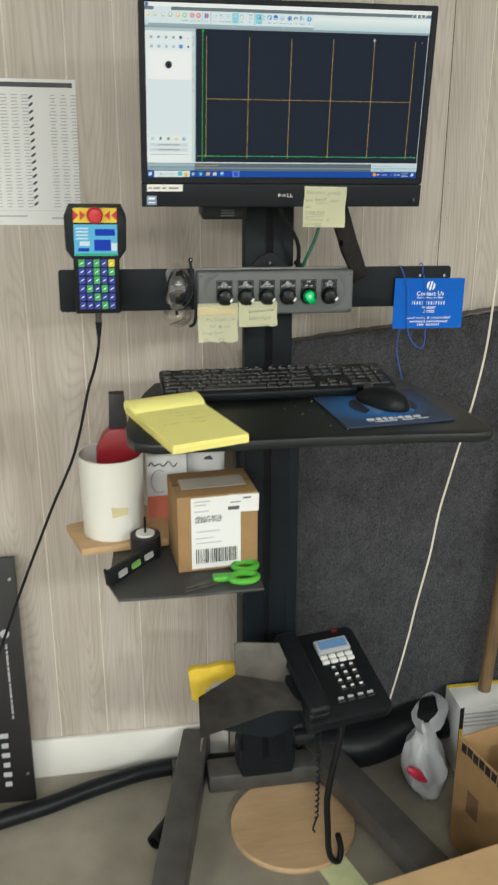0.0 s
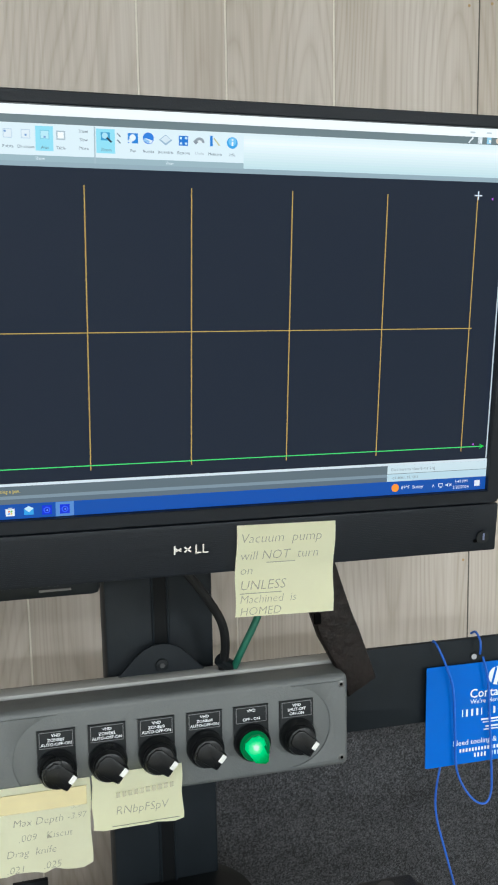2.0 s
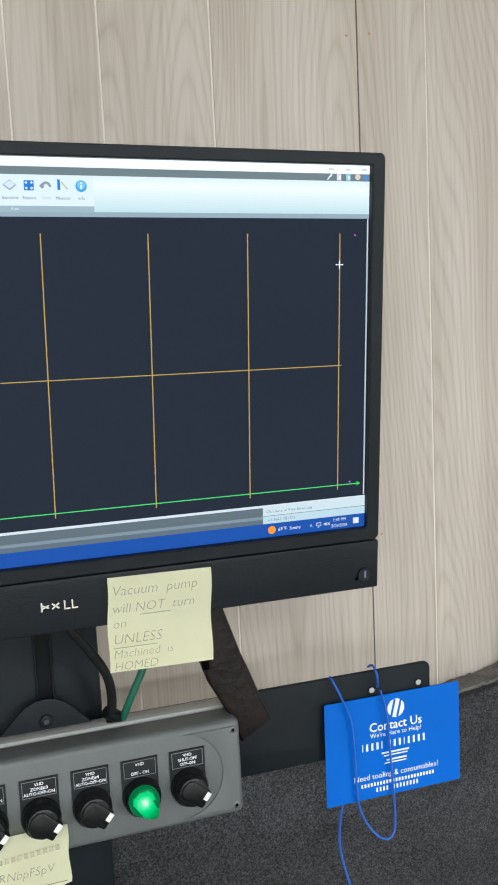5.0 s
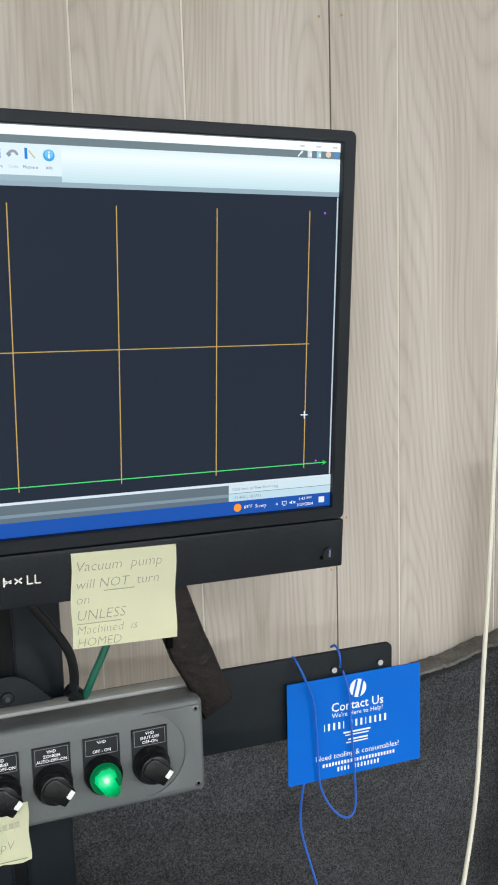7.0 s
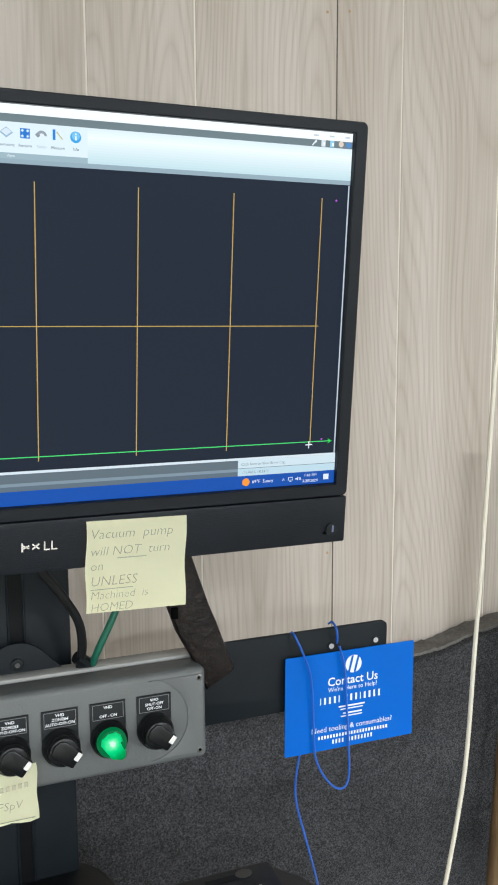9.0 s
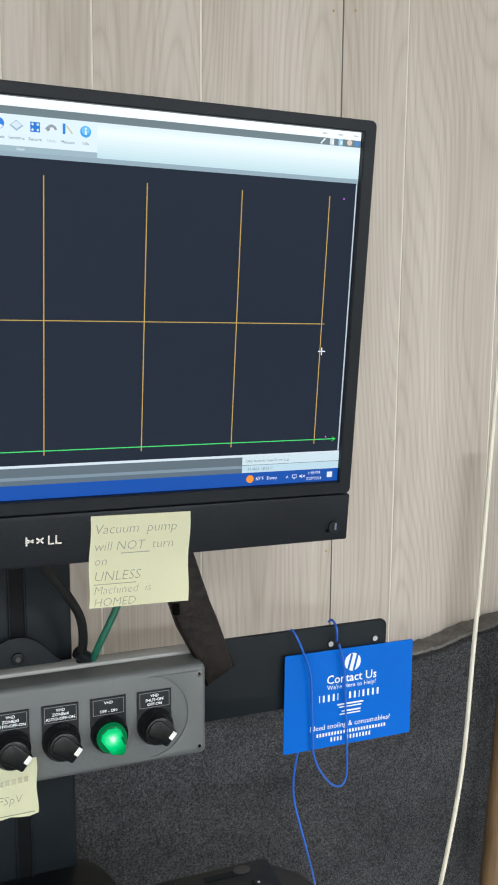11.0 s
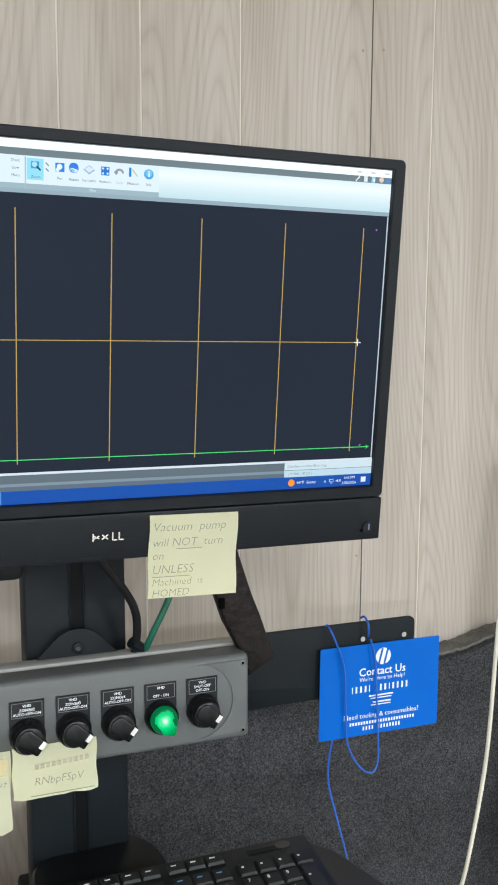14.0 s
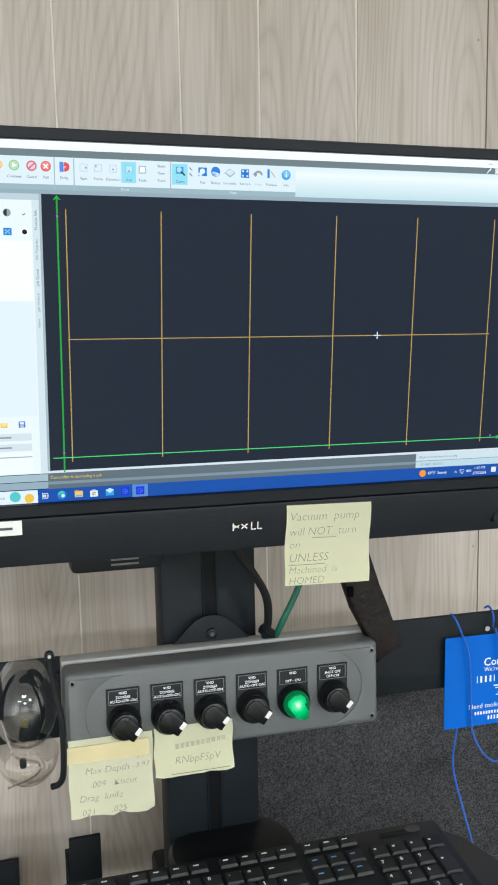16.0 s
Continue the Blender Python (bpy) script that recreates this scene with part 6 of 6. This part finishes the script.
# ---------------------------------------------------------------- on the floor
disc_ = solo("wooden_disc", lathe([(0.002, 0.0), (0.148, 0.0), (0.150, 0.003), (0.150, 0.012), (0.148, 0.015), (0.002, 0.015)], 72, Matrix.Translation((0.057, 1.096, 0.0005))), DISCWOOD, "round pale plywood disc lying on the concrete floor", "board")
fn = thing("sticky_note", pose(0.136, 0.925, 0.0012, 0, 0, 20), "pale green-yellow sticky note lying on the floor", "sticky note")
part("sheet", prism([(-0.038, 0.045), (0.036, 0.058), (0.040, -0.05), (-0.036, -0.06)], 0.0006, pose(0, 0, 0, 90)), mat("note_green", (0.62, 0.66, 0.38), 0.8), fn, local=True)
solo("floor_hose", tube([(-1.1, 1.10, 0.022), (-0.8, 1.155, 0.022), (-0.636, 1.203, 0.022), (-0.53, 1.235, 0.022), (-0.437, 1.272, 0.022), (-0.36, 1.298, 0.022), (-0.308, 1.314, 0.022), (-0.24, 1.325, 0.022), (-0.12, 1.33, 0.022), (0.1, 1.31, 0.022)], 0.0215, 6, 14), BLACKPLASTIC, "thick black hose lying along the baseboard", "hose")
st = thing("rubber_tube_stub", (-0.23, 1.14, 0), "short black rubber tube end on the floor", "tube")
part("tube", (lambda b_: rod(b_, (-0.276, 1.075, 0.020), (-0.16, 1.235, 0.024), 0.0195, None, 20))(bmesh.new()), BLACKPLASTIC, st)
# black disc on the solid end, painted shade inside the tube
part("bore", prism(disc(0.013, 18), 0.001, pose(-0.2766, 1.0742, 0.020, 0, 0, -36)), SLOT, st)
cl = thing("vacuum_hose_coil", (0.24, 1.25, 0), "black corrugated hose coiled against the carpet panel", "hose")
part("coil", tube([(0.14, 1.29, 0.06), (0.19, 1.28, 0.07), (0.25, 1.27, 0.07), (0.31, 1.275, 0.075), (0.37, 1.285, 0.09), (0.44, 1.29, 0.11), (0.50, 1.29, 0.12)], 0.055, 6, 16), BLACKPLASTIC, cl)
sb = thing("leaning_sign", (-0.62, 1.30, 0), "black sign board leaning on the wall with white print", "sign")
SG = pose(-0.679, 1.292, 0.0, -4.5, -0.5, -2.0)
part("board", box((0, 0, 0.327), (0.245, 0.012, 0.652), 0.002, 2, SG), mat("sign_black", (0.016, 0.015, 0.016), 0.4, var=0.2, scale=12), sb)
bm = bmesh.new()
for i in range(14):
    bx(bm, (0.086, -0.0064, 0.24 + i * 0.0145), (0.0045, 0.0006, 0.0085 + 0.003 * (i % 3)), 0, 1, SG)
part("small_bars", bm, PRINTGREY, sb)
bm = bmesh.new()
for i in range(6):
    bx(bm, (0.060, -0.0064, 0.055 + i * 0.027), (0.016 + 0.004 * (i % 2), 0.0006, 0.013), 0, 1, SG)
part("large_bars", bm, PRINTGREY, sb)
part("mark", prism(disc(0.011, 18), 0.0006, SG @ pose(0.085, -0.0068, 0.462)), PRINTGREY, sb)
for z in (0.60, 0.08):
    part("screw", prism(disc(0.004, 12), 0.002, SG @ pose(0.108, -0.0072, z)), STEEL, sb)

# plastic bag
bag = thing("plastic_bag", (0.40, 1.14, 0), "crumpled translucent carrier bag with a red print", "bag")
bm = bmesh.new()
bmesh.ops.create_icosphere(bm, subdivisions=4, radius=1.0)
for v in bm.verts:
    p = v.co.copy()
    n = noise.noise(p * 1.8) * 0.28 + noise.noise(p * 5.0) * 0.09
    k = 1.0 - 0.38 * max(0, p.z)
    v.co = Vector((0.404 + p.x * 0.056 * (1 + n) * k - 0.014 * p.z, 1.15 + p.y * 0.055 * (1 + n) * k, 0.108 + p.z * 0.110 * (1 + 0.5 * n)))
    v.co.z = max(v.co.z, 0.002)
part("sack", bm, BAGPLASTIC, bag)
bm = bmesh.new()
ring_ = []
for a in range(17):
    t = radians(-75 + 330 * a / 16)
    c = Vector((0.398 + 0.036 * math.cos(t), 1.13, 0.258 + 0.050 * math.sin(t)))
    nrm = Vector((math.cos(t), 0, math.sin(t)))
    wv = 0.010 + 0.003 * math.sin(a * 1.7)
    ring_.append([bm.verts.new(c + nrm * wv), bm.verts.new(c - nrm * wv + Vector((0, 0.02, 0)))])
fs = [bm.faces.new((A[0], B[0], B[1], A[1])) for A, B in zip(ring_, ring_[1:])]
bmesh.ops.solidify(bm, geom=fs, thickness=0.0012)
part("handle", bm, BAGPLASTIC, bag)
bm = bmesh.new()
bmesh.ops.create_uvsphere(bm, u_segments=16, v_segments=8, radius=1.0)
for v in bm.verts:
    v.co = Vector((0.366 + v.co.x * 0.030 + 0.006 * v.co.z, 1.098 + v.co.y * 0.012, 0.108 - 0.7 * v.co.x * 0.034 + v.co.z * 0.011))
part("red_print", bm, BAGRED, bag, "red printed patch")

# open cardboard box with goods
OB = pose(0.614, 0.906, 0.0, 0, 0, 14)
ob_ = thing("open_cardboard_box", OB, "open brown cardboard box filled with wrapped goods", "box")
w_, d_, h_ = 0.35, 0.26, 0.296
part("bottom", box((0, 0, 0.004), (w_, d_, 0.006)), CARDBOARD, ob_, local=True)
for nm, c, s in (("side", (-w_ / 2, 0, h_ / 2 + 0.002), (0.006, d_, h_)), ("side", (w_ / 2, 0, h_ / 2 + 0.002), (0.006, d_, h_)), ("end", (0, -d_ / 2 + 0.003, h_ / 2 + 0.002), (w_ - 0.006, 0.006, h_)), ("end", (0, d_ / 2 - 0.003, h_ / 2 + 0.002), (w_ - 0.006, 0.006, h_))):
    part(nm, box(c, s, 0.001, 1), CARDBOARD, ob_, local=True)
bm = bmesh.new()
r_ = random.Random(6)
for i in range(11):
    bx(bm, (-w_ / 2 - 0.0036, -0.105 + i * 0.021, h_ - 0.010 + r_.uniform(-0.004, 0.002)), (0.0012, 0.016, 0.022))
part("torn_tape", bm, INK, ob_, "dark torn printed tape along the rim", local=True)
for y, m_ in ((-0.06, REDBUTTON), (-0.02, PADLIGHT)):
    part("tape_mark", box((-w_ / 2 - 0.0045, y, h_ - 0.012), (0.0008, 0.012, 0.022), 0, 1, pose(0, 0, 0, 20, 0, 0)), m_, ob_, local=True)
part("side_print", box((-w_ / 2 - 0.0034, 0.06, 0.16), (0.0006, 0.04, 0.06)), mat("print_brown", (0.16, 0.09, 0.045), 0.8), ob_, local=True)
gd = thing("wrapped_goods", pose(0.600, 0.885, 0.008, 0, 0, 14), "clear-wrapped blue and white goods standing in the box", "package")
part("blue_pack", box((0.03, 0, 0.165), (0.10, 0.16, 0.320), 0.012, 3, pose(0, 0, 0, 0, 8, 0)), mat("wrapped_blue", (0.25, 0.33, 0.58), 0.15, var=0.3, scale=20, bump=0.6, bscale=40, coat=0.6), gd, local=True)
part("white_pack", box((-0.062, -0.005, 0.140), (0.045, 0.17, 0.270), 0.012, 3, pose(0, 0, 0, 0, 4, 0)), mat("wrapped_white", (0.7, 0.7, 0.7), 0.2, var=0.1, scale=20, bump=0.6, bscale=40, coat=0.6), gd, local=True)
part("code_bars", bars([(0.0 + 0.006 * i, 0.20, 0.003, 0.03) for i in range(4)], -0.085), INK, gd, local=True)
wc = thing("white_carton", (0.57, 1.255, 0), "white printed carton with a yellow and black edge behind the box", "carton")
part("body", box((0.607, 1.262, 0.101), (0.19, 0.10, 0.20), 0.002), PAPER, wc)
part("edge_band", box((0.5175, 1.211, 0.101), (0.010, 0.002, 0.198)), INK, wc)
part("yellow_mark", box((0.5177, 1.2095, 0.12), (0.008, 0.002, 0.035)), KEYYELLOW, wc)
part("top_stripe", box((0.607, 1.302, 0.2012), (0.188, 0.012, 0.0012)), KEYYELLOW, wc)
part("print_lines", bars([(0.575, 0.180 - 0.012 * i, 0.12 - 0.02 * (i % 2), 0.004) for i in range(4)], 1.2114), PRINTGREY, wc)
bh = thing("broom_handle", (0.63, 1.285, 0), "old brown wooden handle with a grey end cap", "handle")
part("shaft", (lambda b_: rod(b_, (0.592, 1.275, 0.001), (0.670, 1.29, 1.415), 0.0165, None, 24))(bmesh.new()), STICKWOOD, bh)
part("cap", (lambda b_: rod(b_, (0.670, 1.29, 1.413), (0.6728, 1.2905, 1.465), 0.0172, 0.0165, 24))(bmesh.new()), mat("grey_cap", (0.20, 0.21, 0.23), 0.5), bh, "grey plastic end cap")
part("band", (lambda b_: rod(b_, (0.6661, 1.2893, 1.345), (0.6671, 1.2895, 1.362), 0.0169, None, 24))(bmesh.new()), DULLSTEEL, bh)

# cardboard box nearer the camera
FB = pose(0.335, 0.468, 0.0, 0, 0, 12)
fb = thing("open_cardboard_box", FB, "large plain cardboard box with its flaps folded out", "box")
part("body", box((0, 0, 0.14), (0.42, 0.30, 0.28), 0.003), CARDBOARD_IN, fb, local=True)
part("flap", box((0, 0.165, 0.290), (0.42, 0.10, 0.005), 0.001, 1, pose(0, 0, 0, 6, 0, 0)), CARDBOARD_IN, fb, local=True)
part("flap", box((0, -0.05, 0.285), (0.42, 0.20, 0.005), 0.001, 1), CARDBOARD_IN, fb, local=True)

finish_texts()
for o in bpy.data.objects:
    if o.name.split(".")[0] in ("name_bar", "number_bar", "address_bar", "small_print", "handwriting", "entry_print", "faint_writing", "rule_lines", "code_block", "label_lines", "display_text", "label_print", "print_lines", "small_bars", "large_bars", "barcode") and o.type == "MESH":
        tagged(o, kind="stuff")


def motions():
    """The cross follows the cut lines on the screen."""
    rows = [(0.0, 0.1436, 0.1096), (0.4, 0.1455, 0.1096), (0.6, 0.1530, 0.1096), (1.0, 0.1720, 0.1097), (1.5, 0.1963, 0.1099), (1.9, 0.2140, 0.1099), (2.1, 0.2154, 0.1098), (4.2, 0.2154, 0.1098), (4.5, 0.2150, 0.1049), (5.0, 0.2147, 0.0870), (5.2, 0.2146, 0.0775), (6.4, 0.2145, 0.0060), (7.5, 0.2142, -0.0670), (8.0, 0.2141, -0.0760), (8.5, 0.2139, -0.0796), (9.3, 0.2139, -0.0798), (9.8, 0.2142, -0.0600), (10.6, 0.2155, -0.0250), (11.3, 0.2168, 0.0050), (11.6, 0.2170, 0.0128), (12.0, 0.2172, 0.0137), (14.0, 0.2160, 0.0138), (14.25, 0.2140, 0.0138), (14.5, 0.2057, 0.0138), (15.0, 0.1763, 0.0138), (15.5, 0.1455, 0.0138), (16.0, 0.1126, 0.0138)]
    walk(cross, [(t, pose(u, 0.0010, v)) for t, u, v in rows])


motions()
